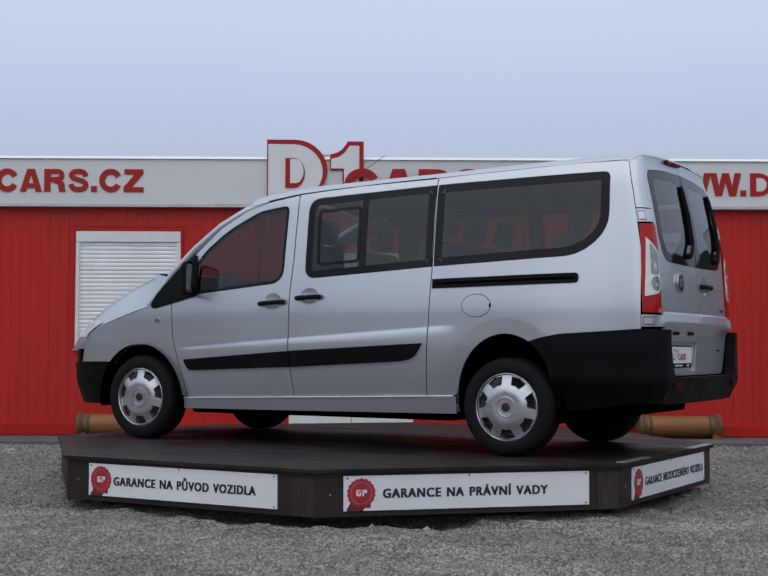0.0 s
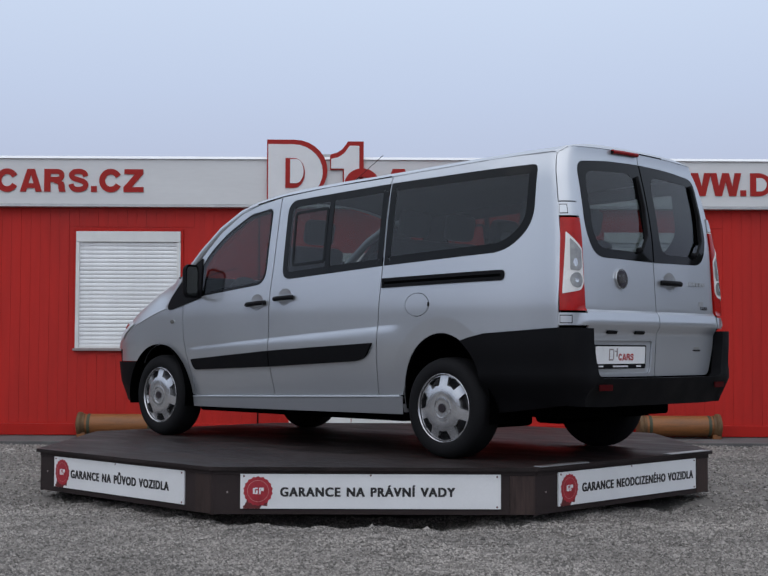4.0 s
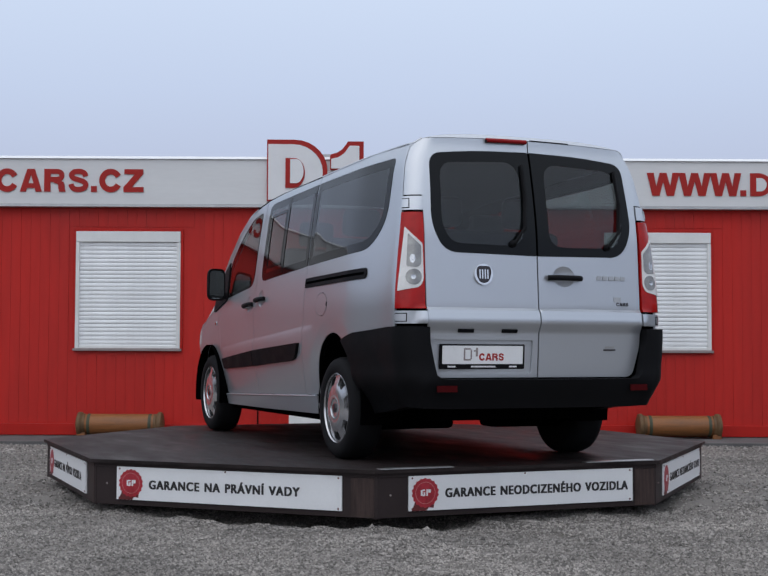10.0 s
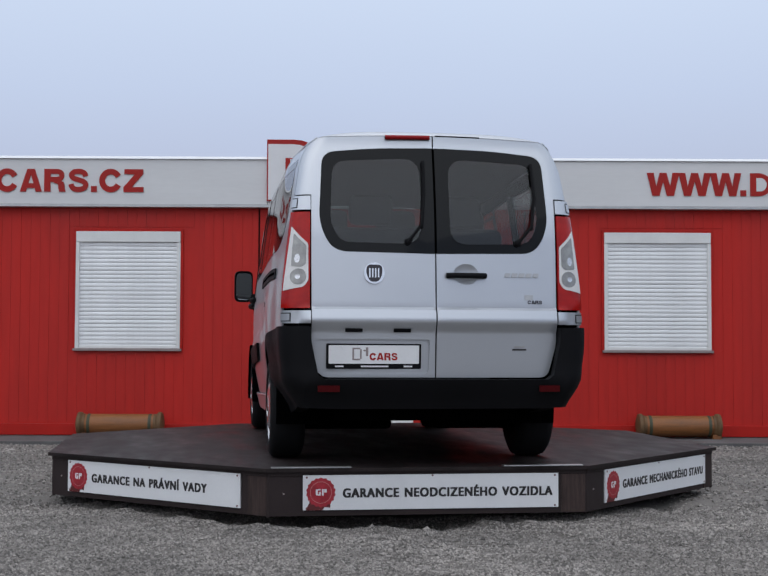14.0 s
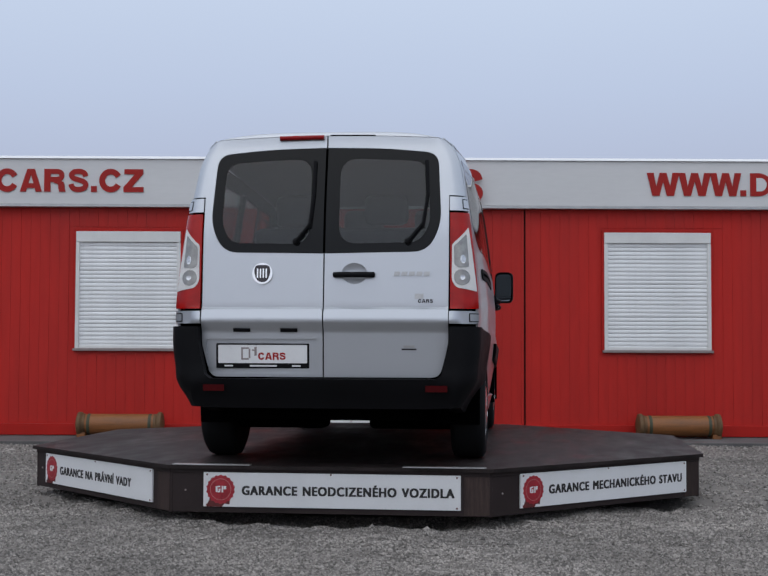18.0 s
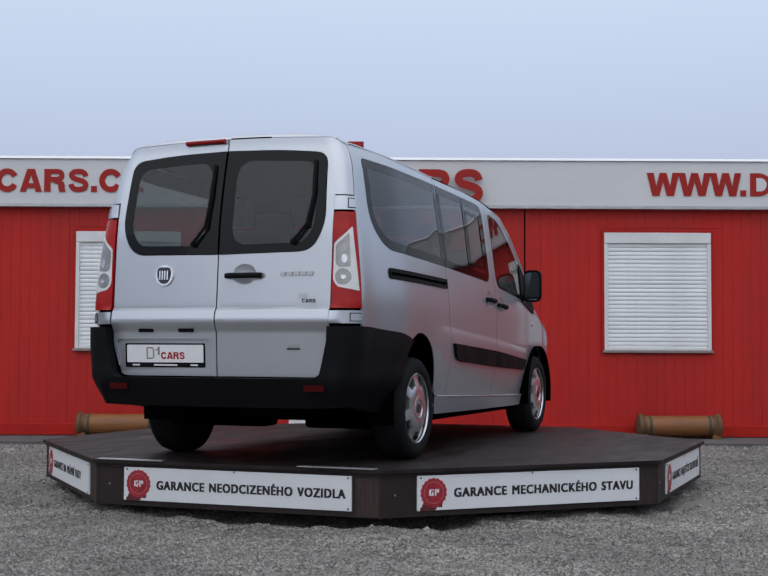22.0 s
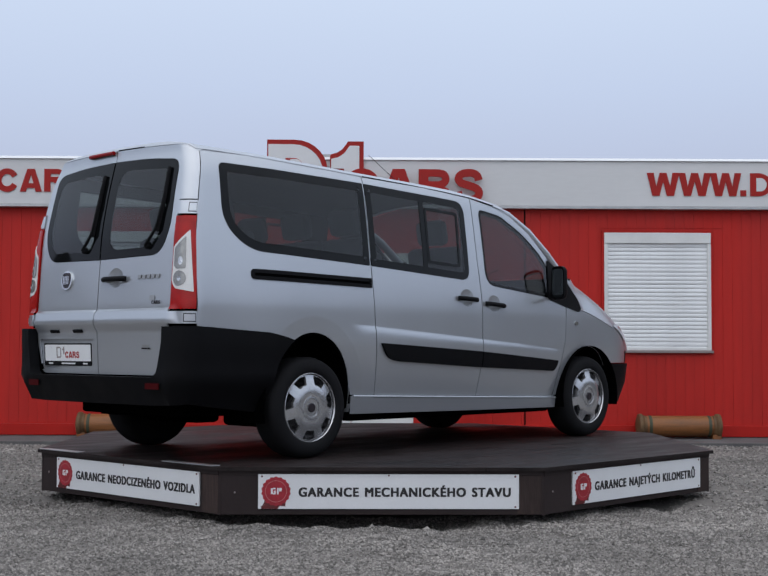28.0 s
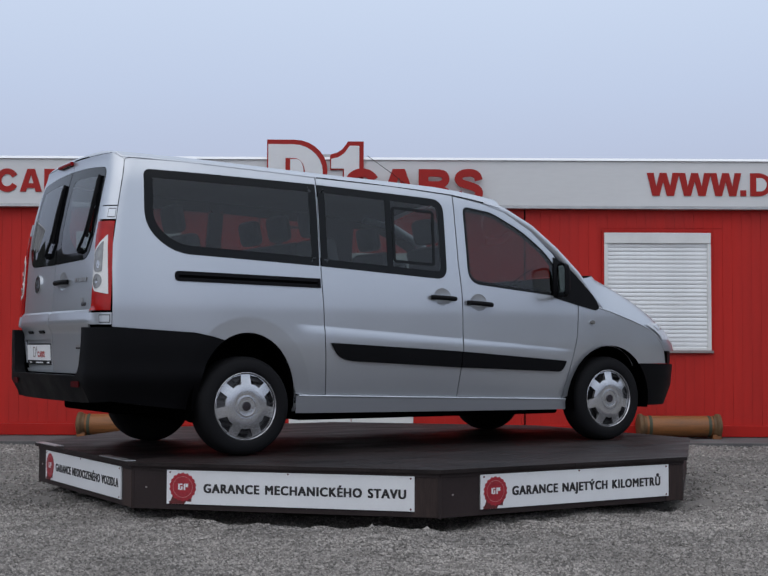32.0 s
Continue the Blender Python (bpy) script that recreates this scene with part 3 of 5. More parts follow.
def build_turntable():
    tt = thing("turntable", "eight-sided dark brown plywood turntable with white banner boards", "turntable")
    s = APO * math.tan(math.pi / 8)
    # deck boards, cut by the eight-sided outline
    xs = [-2.34, -1.22, 0.03, 1.28, 2.34]
    for a, b in zip(xs, xs[1:]):
        bm = slab(octagon(APO + 0.03), DECK - 0.022, DECK)
        for co_, no_ in (((a + 0.0015, 0, 0), (-1, 0, 0)), ((b - 0.0015, 0, 0), (1, 0, 0))):
            g = bmesh.ops.bisect_plane(bm, geom=bm.verts[:] + bm.edges[:] + bm.faces[:], plane_co=co_, plane_no=no_, clear_outer=True)
            bmesh.ops.contextual_create(bm, geom=[e_ for e_ in g["geom_cut"] if isinstance(e_, bmesh.types.BMEdge)])
        part("deck_board", bm, M["deck"], tt)
    part("under_frame", slab(octagon(APO - 0.06), DECK - 0.09, DECK - 0.024), M["dark_gap"], tt)
    part("ring_base", lathe(bmesh.new(), [(1.7, 0.0), (1.7, 0.1), (1.5, 0.2), (1.5, DECK - 0.1)], 40), M["dark_gap"], tt, "dark steel ring base")
    # sides counted by the angle of their outward normal, in eighths of a turn from the van's nose
    words = {3: "GARANCE NA PŮVOD VOZIDLA", 4: "GARANCE NA PRÁVNÍ VADY", 5: "GARANCE NEODCIZENÉHO VOZIDLA", 6: "GARANCE MECHANICKÉHO STAVU", 7: "GARANCE NAJETÝCH KILOMETRŮ"}
    # each banner: its middle along the side, its length, and where its words begin and end
    spans = {3: (-0.032, 1.465, 0.212, 1.310), 4: (-0.020, 1.536, 0.238, 1.263), 5: (0.014, 1.535, 0.237, 1.495), 6: (0.042, 1.538, 0.241, 1.486), 7: (0.074, 1.492, 0.232, 1.415)}
    for k in range(8):
        rot = Matrix.Rotation(k * math.pi / 4, 4, "Z") @ Matrix.Translation((0, -APO, 0))
        # local frame of a side: x along it, -y outwards
        part("skirt", boxed(-s + 0.006, s - 0.006, 0.0, 0.02, 0.055, DECK - 0.023, 0.002, m=rot), M["skirt"], tt)
        part("corner_board", boxed(s - 0.155, s - 0.008, -0.004, -0.0005, 0.058, DECK - 0.050, 0.001, m=rot), M["skirt_corner"], tt, "lighter brown upright board beside the corner")
        part("bolt", lathe(bmesh.new(), [(0.006, 0.0), (0.006, 0.003), (0.004, 0.005)], 10, rot @ Matrix.Translation((-0.865, 0.0, 0.185)) @ Matrix.Rotation(radians(90), 4, "X")), M["sill_grey"], tt, "small pale bolt head")
        part("edge_lip", boxed(-s + 0.004, s - 0.004, -0.006, -0.001, DECK - 0.047, DECK - 0.0235, 0.001, m=rot), M["skirt"], tt)
        part("corner_strip", boxed(-0.012, 0.012, 0.001, 0.02, 0.05, DECK - 0.024, 0.003, m=Matrix.Rotation(k * math.pi / 4 + math.pi / 8, 4, "Z") @ Matrix.Translation((0, -APO / math.cos(math.pi / 8), 0))), M["skirt"], tt)
    for a, b in ((-0.94, -0.47), (0.44, 0.93)):
        part("edge_strip", boxed(a, b, -0.033, 0.03, DECK + 0.001, DECK + 0.007, 0.002, m=Matrix.Rotation(-math.pi / 2, 4, "Z") @ Matrix.Translation((0, -APO, 0))), M["steel"], tt, "bare metal strip on the deck edge")
    R_ = Matrix.Rotation(radians(90), 4, "X")
    for k, w_ in words.items():
        rot = Matrix.Rotation((k - 5) * math.pi / 4, 4, "Z") @ Matrix.Rotation(-math.pi / 2, 4, "Z") @ Matrix.Translation((0, -APO, 0))
        c0, wide, a, b = spans[k]
        e0 = c0 - wide / 2
        board = part("banner", boxed(e0, e0 + wide, -0.012, -0.001, 0.090, 0.293, 0.001, m=rot), M["sign_white"], tt, "white banner board with black capitals and a red seal")
        base = rot @ Matrix.Translation((e0, -0.0122, 0.163)) @ R_
        letters_part(w_, b - a, 0.054, 0.0012, M["ink"], board, base @ Matrix.Translation((a, 0, 0)), 0.066)
        c_ = rot @ Matrix.Translation((e0 + 0.105, -0.0122, 0.193)) @ R_
        part("seal_ribbon", slab([(-0.088, -0.1025), (0.010, -0.1025), (0.022, -0.085), (0.055, -0.088), (0.06, 0), (-0.06, 0), (-0.068, -0.06)], 0, 0.0008, m=c_), M["seal_dark"], board, "dark red ribbon tails")
        part("seal", slab(rosette(0.088), 0.0009, 0.0018, m=c_), M["seal_red"], board, "round red seal")
        ring = bmesh.new()
        for r0, r1 in ((0.061, 0.064),):
            n = 32
            lo = [ring.verts.new(c_ @ Vector((r0 * math.cos(6.2832 * i / n), r0 * math.sin(6.2832 * i / n), 0.0022))) for i in range(n)]
            hi = [ring.verts.new(c_ @ Vector((r1 * math.cos(6.2832 * i / n), r1 * math.sin(6.2832 * i / n), 0.0022))) for i in range(n)]
            for i in range(n):
                ring.faces.new((lo[i], hi[i], hi[(i + 1) % n], lo[(i + 1) % n]))
        part("seal_ring", ring, M["seal_pale"], board)
        bars = bmesh.new()
        for x_, y_, w2, h2 in ((-0.030, -0.016, 0.012, 0.034), (-0.018, 0.012, 0.016, 0.008), (-0.018, -0.018, 0.016, 0.008), (0.006, -0.018, 0.010, 0.038), (0.018, 0.000, 0.016, 0.020), (-0.012, -0.012, 0.011, 0.016)):
            slab([(x_, y_), (x_ + w2, y_), (x_ + w2, y_ + h2), (x_, y_ + h2)], 0.002, 0.0026, bars, c_)
        part("seal_bars", bars, M["sign_white"], board)
        for x_ in (e0 + 0.022, e0 + wide - 0.022, c0):
            for z_ in ((0.286,) if x_ == c0 else (0.280, 0.102)):
                part("screw", lathe(bmesh.new(), [(0.006, 0), (0.005, 0.003)], 10, rot @ Matrix.Translation((x_, -0.012, z_)) @ R_), M["seal_dark"], board)
    return tt


turntable = build_turntable()

# ---- the van ----
from mathutils.geometry import delaunay_2d_cdt

M.update({
    "paint": material("silver_metallic_paint", (0.535, 0.556, 0.586), 0.32, metal=0.67, vary=0.03, scale=1.5, grain=900, coat=0.45, rough_vary=0.02, edge=(0.62, 0.64, 0.67)),
    "black_plastic": material("black_textured_plastic", (0.0045, 0.0045, 0.0055), 0.6, spec=0.12, vary=0.15, scale=5, grain=300, bump=0.06, bump_scale=500),
    # near-black without gloss: the shade of gaps and recesses put into the colour
    "gap": material("body_gap_shade", (0.0018, 0.0018, 0.002), 0.95, spec=0.0),
    "rubber": material("black_tyre_rubber", (0.009, 0.009, 0.010), 0.8, spec=0.15, vary=0.25, scale=6, grain=120, bump=0.1, bump_scale=150),
    "cover": material("silver_wheel_cover_paint", (0.55, 0.55, 0.56), 0.22, metal=0.75, vary=0.12, scale=14, grain=200, coat=0.2, rough_vary=0.03),
    "rim_steel": material("dark_steel_rim", (0.10, 0.10, 0.105), 0.5, metal=0.6, vary=0.2, scale=20),
    "chrome": material("chrome", (0.8, 0.8, 0.8), 0.1, metal=1.0, vary=0.02, rough_vary=0.03),
    "frit": material("black_glass_border", (0.004, 0.0045, 0.005), 0.05, spec=0.2, vary=0.05, rough_vary=0.02),
    "red_lens": material("red_lamp_lens", (0.37, 0.008, 0.006), 0.16, spec=0.22, vary=0.25, scale=14, grain=200, coat=0.15, rough_vary=0.04),
    "lens_rim": material("pale_lens_border", (0.72, 0.71, 0.69), 0.25, vary=0.1),
    "clear_lens": material("clear_lamp_lens", (0.27, 0.265, 0.25), 0.17, metal=0.4, vary=0.35, scale=22, grain=120, coat=0.8, rough_vary=0.05),
    "head_lens": material("pale_headlamp_lens", (0.55, 0.57, 0.60), 0.42, vary=0.2, scale=18, grain=120, spec=0.3, rough_vary=0.05),
    "brake_red": material("dark_red_brake_lens", (0.26, 0.006, 0.008), 0.2, spec=0.2, vary=0.2, scale=30),
    "reflector": material("dark_red_reflector", (0.055, 0.003, 0.004), 0.6, spec=0.06, vary=0.2, scale=40),
    "amber": material("silver_bulb_reflector", (0.62, 0.62, 0.62), 0.18, metal=0.9, vary=0.1),
    "seat": material("dark_grey_seat_fabric", (0.045, 0.047, 0.052), 0.9, vary=0.3, scale=12, grain=300, bump=0.1),
    "trim_in": material("dark_grey_cabin_trim", (0.05, 0.05, 0.055), 0.7, vary=0.1),
    # head lining darkened in its colour, so the cabin looks shaded through the panes
    "head_lining": material("shaded_head_lining", (0.055, 0.057, 0.058), 0.9, vary=0.08),
    "plate_white": material("white_plate", (0.78, 0.78, 0.78), 0.35, vary=0.04),
    "badge": material("dark_badge_enamel", (0.03, 0.025, 0.03), 0.2),
    "mirror": material("mirror_glass", (0.42, 0.44, 0.44), 0.05, metal=1.0, vary=0.02, rough_vary=0.01),
})
M["privacy"] = glass_material("privacy_glass", (0.38, 0.42, 0.42), 0.02)
M["clear"] = glass_material("clear_tinted_glass", (0.42, 0.47, 0.46), 0.02)


def clamp(v, a=0.0, b=1.0):
    return max(a, min(b, v))


def smooth(v):
    v = clamp(v)
    return v * v * (3 - 2 * v)


def pline(x, pts):
    return float(np.interp(x, [p_[0] for p_ in pts], [p_[1] for p_ in pts]))


NOSE_X, NOSE_N, RC = 1.85, 2.8, 0.10
ARCH = {"rear": (-1.56, 0.33, 0.37, 0.47), "front": (1.565, 0.33, 0.375, 0.395)}


def nose_len(z):
    return pline(z, ((0.25, 0.70), (0.35, 0.735), (0.62, 0.73), (0.75, 0.70), (0.85, 0.62), (0.95, 0.52), (1.05, 0.45)))


def crease_z(x):
    return 0.845 - 0.066 * (x + 1.0)


def half_width(x, z):
    """Half the body's width: tumblehome above the belt, taper to the front, flared arches and a crease along the flank."""
    x = min(x, NOSE_X)
    w = 0.93 - 0.13 * max(0, z - 0.95) ** 1.3 - 0.032 * max(0, x + 0.3) ** 1.6 - 0.225 * max(0, 0.74 - z) ** 1.35 - 0.037 * smooth((-1.75 - x) / 0.6) - 1.3 * max(0, z - 1.74) ** 2
    crease = crease_z(x)
    keep = smooth((x + 1.25) / 0.2) * smooth((1.30 - x) / 0.25)
    w += (0.009 * (1 - (1 - clamp((crease - z) / 0.055)) ** 2) - 0.003) * keep
    # a flared lip steps out round each arch and falls back towards the opening
    for (cx, cz, a, b), k in zip(ARCH.values(), (1.0, 0.35)):
        d = (1 - math.hypot((x - cx) / (a + 0.125), (z - cz) / (b + 0.120))) * 0.5
        w += k * (0.0015 * smooth(d / 0.014) - 0.085 * clamp(d, 0, 0.12))
    return w


def rear_x(z):
    x = -2.565 + 0.062 * max(0, z - 0.95) + 0.076 * clamp((z - 1.35) / 0.55) ** 1.5
    return x


def ridge(u, z):
    """The swelling across both rear doors."""
    return pline(z, ((0.53, -0.016), (0.70, -0.006), (0.795, 0.0), (0.845, 0.028), (0.856, 0.032), (0.924, 0.019), (0.932, 0.007), (0.937, 0.0))) * (1 - smooth((abs(u) - 0.735) / 0.09))


def rear_base(z):
    w = half_width(-2.435, z)
    yc = w - RC
    return w, yc, rear_x(z) + 0.03 * (yc / 0.82) ** 2


def m_side(s):
    def f(x, z, off=0.0):
        if x > NOSE_X:
            w, L_ = half_width(NOSE_X, z), nose_len(z)
            q = clamp((x - NOSE_X) / L_, 0, 0.995)
            y = w * (1 - q ** NOSE_N) ** (1 / NOSE_N)
            nx, ny = q ** (NOSE_N - 1) / L_, (y / w) ** (NOSE_N - 1) / w
            k = off / max(1e-6, math.hypot(nx, ny))
            return Vector((x + nx * k, s * (y + ny * k), z))
        if x < -2.2:
            w, yc, xr = rear_base(z)
            x0 = xr + RC
            if x < x0:
                q = clamp((x0 - x) / RC, 0, 0.995)
                return Vector((x0 - (RC + off) * q, s * (yc + (RC + off) * math.sqrt(1 - q * q)), z))
        return Vector((x, s * (half_width(x, z) + off), z))
    return f


def m_rear(u, z, off=0.0):
    w, yc, xr = rear_base(z)
    s, a = (1 if u >= 0 else -1), abs(u)
    if a <= yc:
        return Vector((rear_x(z) + 0.03 * (a / 0.82) ** 2 - off - ridge(u, z), u, z))
    th = min((a - yc) / RC, math.pi / 2)
    return Vector((xr + RC - (RC + off) * math.cos(th), s * (yc + (RC + off) * math.sin(th)), z))


def m_lamp(s):
    """a: 0 at the rear door's edge to 0.2 round the corner at the flank."""
    def f(a, z, off=0.0):
        end = rear_base(z)[1] + 0.122
        return m_rear(s * (0.728 + (end - 0.728) * a / 0.2), z, off)
    return f


def m_nose(a, z, off=0.0):
    """a: degrees round the nose, 90 on the left flank, -90 on the right."""
    w, L_ = half_width(NOSE_X, z) + off, nose_len(z) + off
    c, s = math.cos(radians(a)), math.sin(radians(a))
    return Vector((NOSE_X + L_ * abs(c) ** (2 / NOSE_N), math.copysign(w * abs(s) ** (2 / NOSE_N), s), z))


def inside(pt, poly):
    x, y = pt
    hit, n = False, len(poly)
    for i in range(n):
        x1, y1 = poly[i]
        x2, y2 = poly[(i + 1) % n]
        if (y1 > y) != (y2 > y) and x < (x2 - x1) * (y - y1) / (y2 - y1) + x1:
            hit = not hit
    return hit


def resample(poly, step):
    out, n = [], len(poly)
    for i in range(n):
        a, b = Vector(poly[i]), Vector(poly[(i + 1) % n])
        k = max(1, int(math.ceil((b - a).length / step)))
        out += [tuple(a + (b - a) * j / k) for j in range(k)]
    return out


def patch(outline, fn, holes=(), step=0.05, off=0.0, thick=0.012, bm=None, lines=()):
    """A sheet cut to the outline on the surface fn(a, b, offset), with a turned-in rim."""
    bm = bm or bmesh.new()
    loops = [resample(outline, step)] + [resample(h_, step) for h_ in holes]
    pts, edges = [], []
    for lp in loops:
        i0 = len(pts)
        pts += [Vector(p_) for p_ in lp]
        edges += [(i0 + i, i0 + (i + 1) % len(lp)) for i in range(len(lp))]
    arr = np.array([p_[:] for p_ in pts])
    n0 = len(pts)
    for ln in lines:
        last = None
        for p_ in ln:
            ok = inside(p_, loops[0]) and not any(inside(p_, h_) for h_ in loops[1:]) and np.min((arr[:n0, 0] - p_[0]) ** 2 + (arr[:n0, 1] - p_[1]) ** 2) > 0.004 ** 2
            if ok:
                pts.append(Vector(p_))
                if last is not None:
                    edges.append((last, len(pts) - 1))
            last = len(pts) - 1 if ok else None
    arr = np.array([p_[:] for p_ in pts])
    xs, ys = [p_[0] for p_ in loops[0]], [p_[1] for p_ in loops[0]]
    for gx in np.arange(min(xs) + step / 2, max(xs), step):
        for gy in np.arange(min(ys) + step / 2, max(ys), step):
            if np.min((arr[:, 0] - gx) ** 2 + (arr[:, 1] - gy) ** 2) < (0.45 * step) ** 2:
                continue
            if inside((gx, gy), loops[0]) and not any(inside((gx, gy), h_) for h_ in loops[1:]):
                pts.append(Vector((gx, gy)))
    v2, _, f2, *_ = delaunay_2d_cdt(pts, edges, [], 0, 1e-6)
    top = [bm.verts.new(fn(p_[0], p_[1], off)) for p_ in v2]
    faces = []
    for tri in f2:
        c_ = (sum(v2[i][0] for i in tri) / 3, sum(v2[i][1] for i in tri) / 3)
        if inside(c_, loops[0]) and not any(inside(c_, h_) for h_ in loops[1:]):
            try:
                faces.append(bm.faces.new([top[i] for i in tri]))
            except ValueError:
                pass
    if thick:
        low = {}
        for i, v in enumerate(top):
            if any(len(e_.link_faces) == 1 for e_ in v.link_edges):
                low[v] = bm.verts.new(fn(v2[i][0], v2[i][1], off - thick))
        for e_ in [e_ for e_ in bm.edges if len(e_.link_faces) == 1 and e_.verts[0] in low and e_.verts[1] in low]:
            a, b = e_.verts
            try:
                bm.faces.new((a, b, low[b], low[a]))
            except ValueError:
                pass
    for v in [v for v in bm.verts if not v.link_faces]:
        bm.verts.remove(v)
    bmesh.ops.recalc_face_normals(bm, faces=bm.faces[:])
    # outward: the sheet must look away from the body's middle
    if faces:
        f0 = max(faces, key=lambda f_: f_.calc_area())
        if f0.normal.dot(f0.calc_center_median() - Vector((clamp(f0.calc_center_median().x, -2.0, 1.6), 0, 0.9))) < 0:
            bmesh.ops.reverse_faces(bm, faces=bm.faces[:])
    return bm


def grid(rows_, bm=None):
    bm = bm or bmesh.new()
    vs = [[bm.verts.new(p_) for p_ in r_] for r_ in rows_]
    for a, b in zip(vs, vs[1:]):
        for i in range(len(a) - 1):
            bm.faces.new((a[i], a[i + 1], b[i + 1], b[i]))
    bmesh.ops.recalc_face_normals(bm, faces=bm.faces[:])
    return bm


def tube(points, r_, bm=None, n=8, flat=1.0):
    """A rod along points."""
    bm = bm or bmesh.new()
    pts = [Vector(p_) for p_ in points]
    rings = []
    for i, p_ in enumerate(pts):
        d = (pts[min(i + 1, len(pts) - 1)] - pts[max(i - 1, 0)]).normalized()
        a = d.cross(Vector((0, 0, 1)))
        a = a.normalized() if a.length > 1e-3 else Vector((1, 0, 0))
        b = d.cross(a)
        rings.append([bm.verts.new(p_ + r_ * (a * math.cos(6.2832 * k / n) + b * flat * math.sin(6.2832 * k / n))) for k in range(n)])
    for p_, q in zip(rings, rings[1:]):
        for k in range(n):
            bm.faces.new((p_[k], p_[(k + 1) % n], q[(k + 1) % n], q[k]))
    bm.faces.new(rings[0][::-1])
    bm.faces.new(rings[-1])
    bmesh.ops.recalc_face_normals(bm, faces=bm.faces[:])
    return bm


def ellipse(cx, cy, a, b, n=24, a0=0.0, a1=2 * math.pi, close=True):
    m_ = n if close else n + 1
    return [(cx + a * math.cos(a0 + (a1 - a0) * i / n), cy + b * math.sin(a0 + (a1 - a0) * i / n)) for i in range(m_)]


def inset(poly, d):
    """Moves an outline inwards by d."""
    n, out = len(poly), []
    area = sum(poly[i - 1][0] * poly[i][1] - poly[i][0] * poly[i - 1][1] for i in range(n))
    sg = 1 if area > 0 else -1
    for i in range(n):
        p0, p1, p2 = Vector(poly[i - 1]), Vector(poly[i]), Vector(poly[(i + 1) % n])
        e1, e2 = (p1 - p0).normalized(), (p2 - p1).normalized()
        n1, n2 = Vector((-e1.y, e1.x)) * sg, Vector((-e2.y, e2.x)) * sg
        b = n1 + n2
        b = b / max(0.35, b.dot(n1)) if b.length > 1e-6 else n1
        out.append(tuple(p1 + b * d))
    return out


def gutter_z(x):
    return pline(x, ((-2.42, 1.912), (-2.0, 1.900), (-1.0, 1.862), (-0.4, 1.842), (0.11, 1.812), (0.37, 1.780), (0.55, 1.745)))


# outlines on the flank: (distance forwards of the wheels' middle, height over the deck)
W_QUARTER = rounded([(-2.235, 1.835), (-1.022, 1.812), (-1.026, 1.255), (-2.06, 1.300), (-2.245, 1.46)], [0.05, 0.004, 0.004, 0.13, 0.13], 8)
W_SLIDE = rounded([(-1.004, 1.811), (0.022, 1.770), (0.012, 1.195), (-1.008, 1.254)], [0.004, 0.10, 0.09, 0.004], 7)
W_FRONT = rounded([(0.200, 1.735), (0.46, 1.705), (0.74, 1.58), (0.945, 1.435), (1.03, 1.34), (1.015, 1.105), (0.205, 1.175)], [0.05, 0.05, 0.1, 0.06, 0.01, 0.006, 0.11], 6)
SAIL = rounded([(1.03, 1.400), (1.16, 1.335), (1.288, 1.225), (1.430, 1.094), (1.468, 1.025), (1.440, 1.000), (1.25, 1.038), (1.005, 1.092)], [0.01, 0.08, 0.1, 0.06, 0.02, 0.015, 0.05, 0.01])


def arch_points(key, a0, a1, n=20, grow=0.0):
    cx, cz, a, b = ARCH[key]
    return ellipse(cx, cz, a + grow, b + grow, n, radians(a0), radians(a1), False)


def panel_end(z):
    """The rear edge of the side panel above the lamps."""
    return rear_base(z)[2] + RC - 0.031


P_QUARTER = ([(-2.468, 0.828), (-1.93, 0.797), (-1.80, 0.772)] + arch_points("rear", 117, -4, 22) + [(-1.185, 0.395), (-0.967, 0.390), (-0.997, 0.74), (-1.017, 1.20), (-1.019, 1.57), (-1.011, 1.860)]
             + [(-1.5, gutter_z(-1.5)), (-2.0, gutter_z(-2.0)), (panel_end(1.908), 1.908)] + [(panel_end(z), z) for z in (1.85, 1.80, 1.70, 1.55)] + [(-2.462, 1.3)])
P_SLIDE = [(-0.960, 0.388), (0.115, 0.360), (0.137, 0.67), (0.134, 1.09), (0.117, 1.34), (0.113, 1.809), (-0.4, gutter_z(-0.4)), (-1.004, 1.859), (-1.012, 1.57), (-1.010, 1.20), (-0.990, 0.74)]
P_DOOR = [(0.122, 0.360), (1.125, 0.330), (1.175, 0.555), (1.236, 0.80), (1.250, 1.04), (1.222, 1.20), (1.03, 1.420), (0.82, 1.590), (0.585, 1.713), (0.37, 1.770), (0.121, 1.806), (0.125, 1.34), (0.142, 1.09), (0.145, 0.67)]
P_FENDER = [(1.258, 1.035), (1.244, 0.80), (1.183, 0.555), (1.135, 0.330)] + arch_points("front", 178, 38, 20) + [(1.93, 0.590), (2.26, 0.590), (2.22, 0.70), (2.12, 0.809), (2.04, 0.852), (1.95, 0.887), (1.84, 0.924), (1.72, 0.959), (1.58, 0.997), (1.44, 1.024)]
P_SILL = [(-1.185, 0.385), (1.15, 0.322), (1.165, 0.245), (-1.19, 0.268)]
RUN = 0.793 + 0.1571 + 2.435  # from the rear's middle round the corner to the wheels' middle
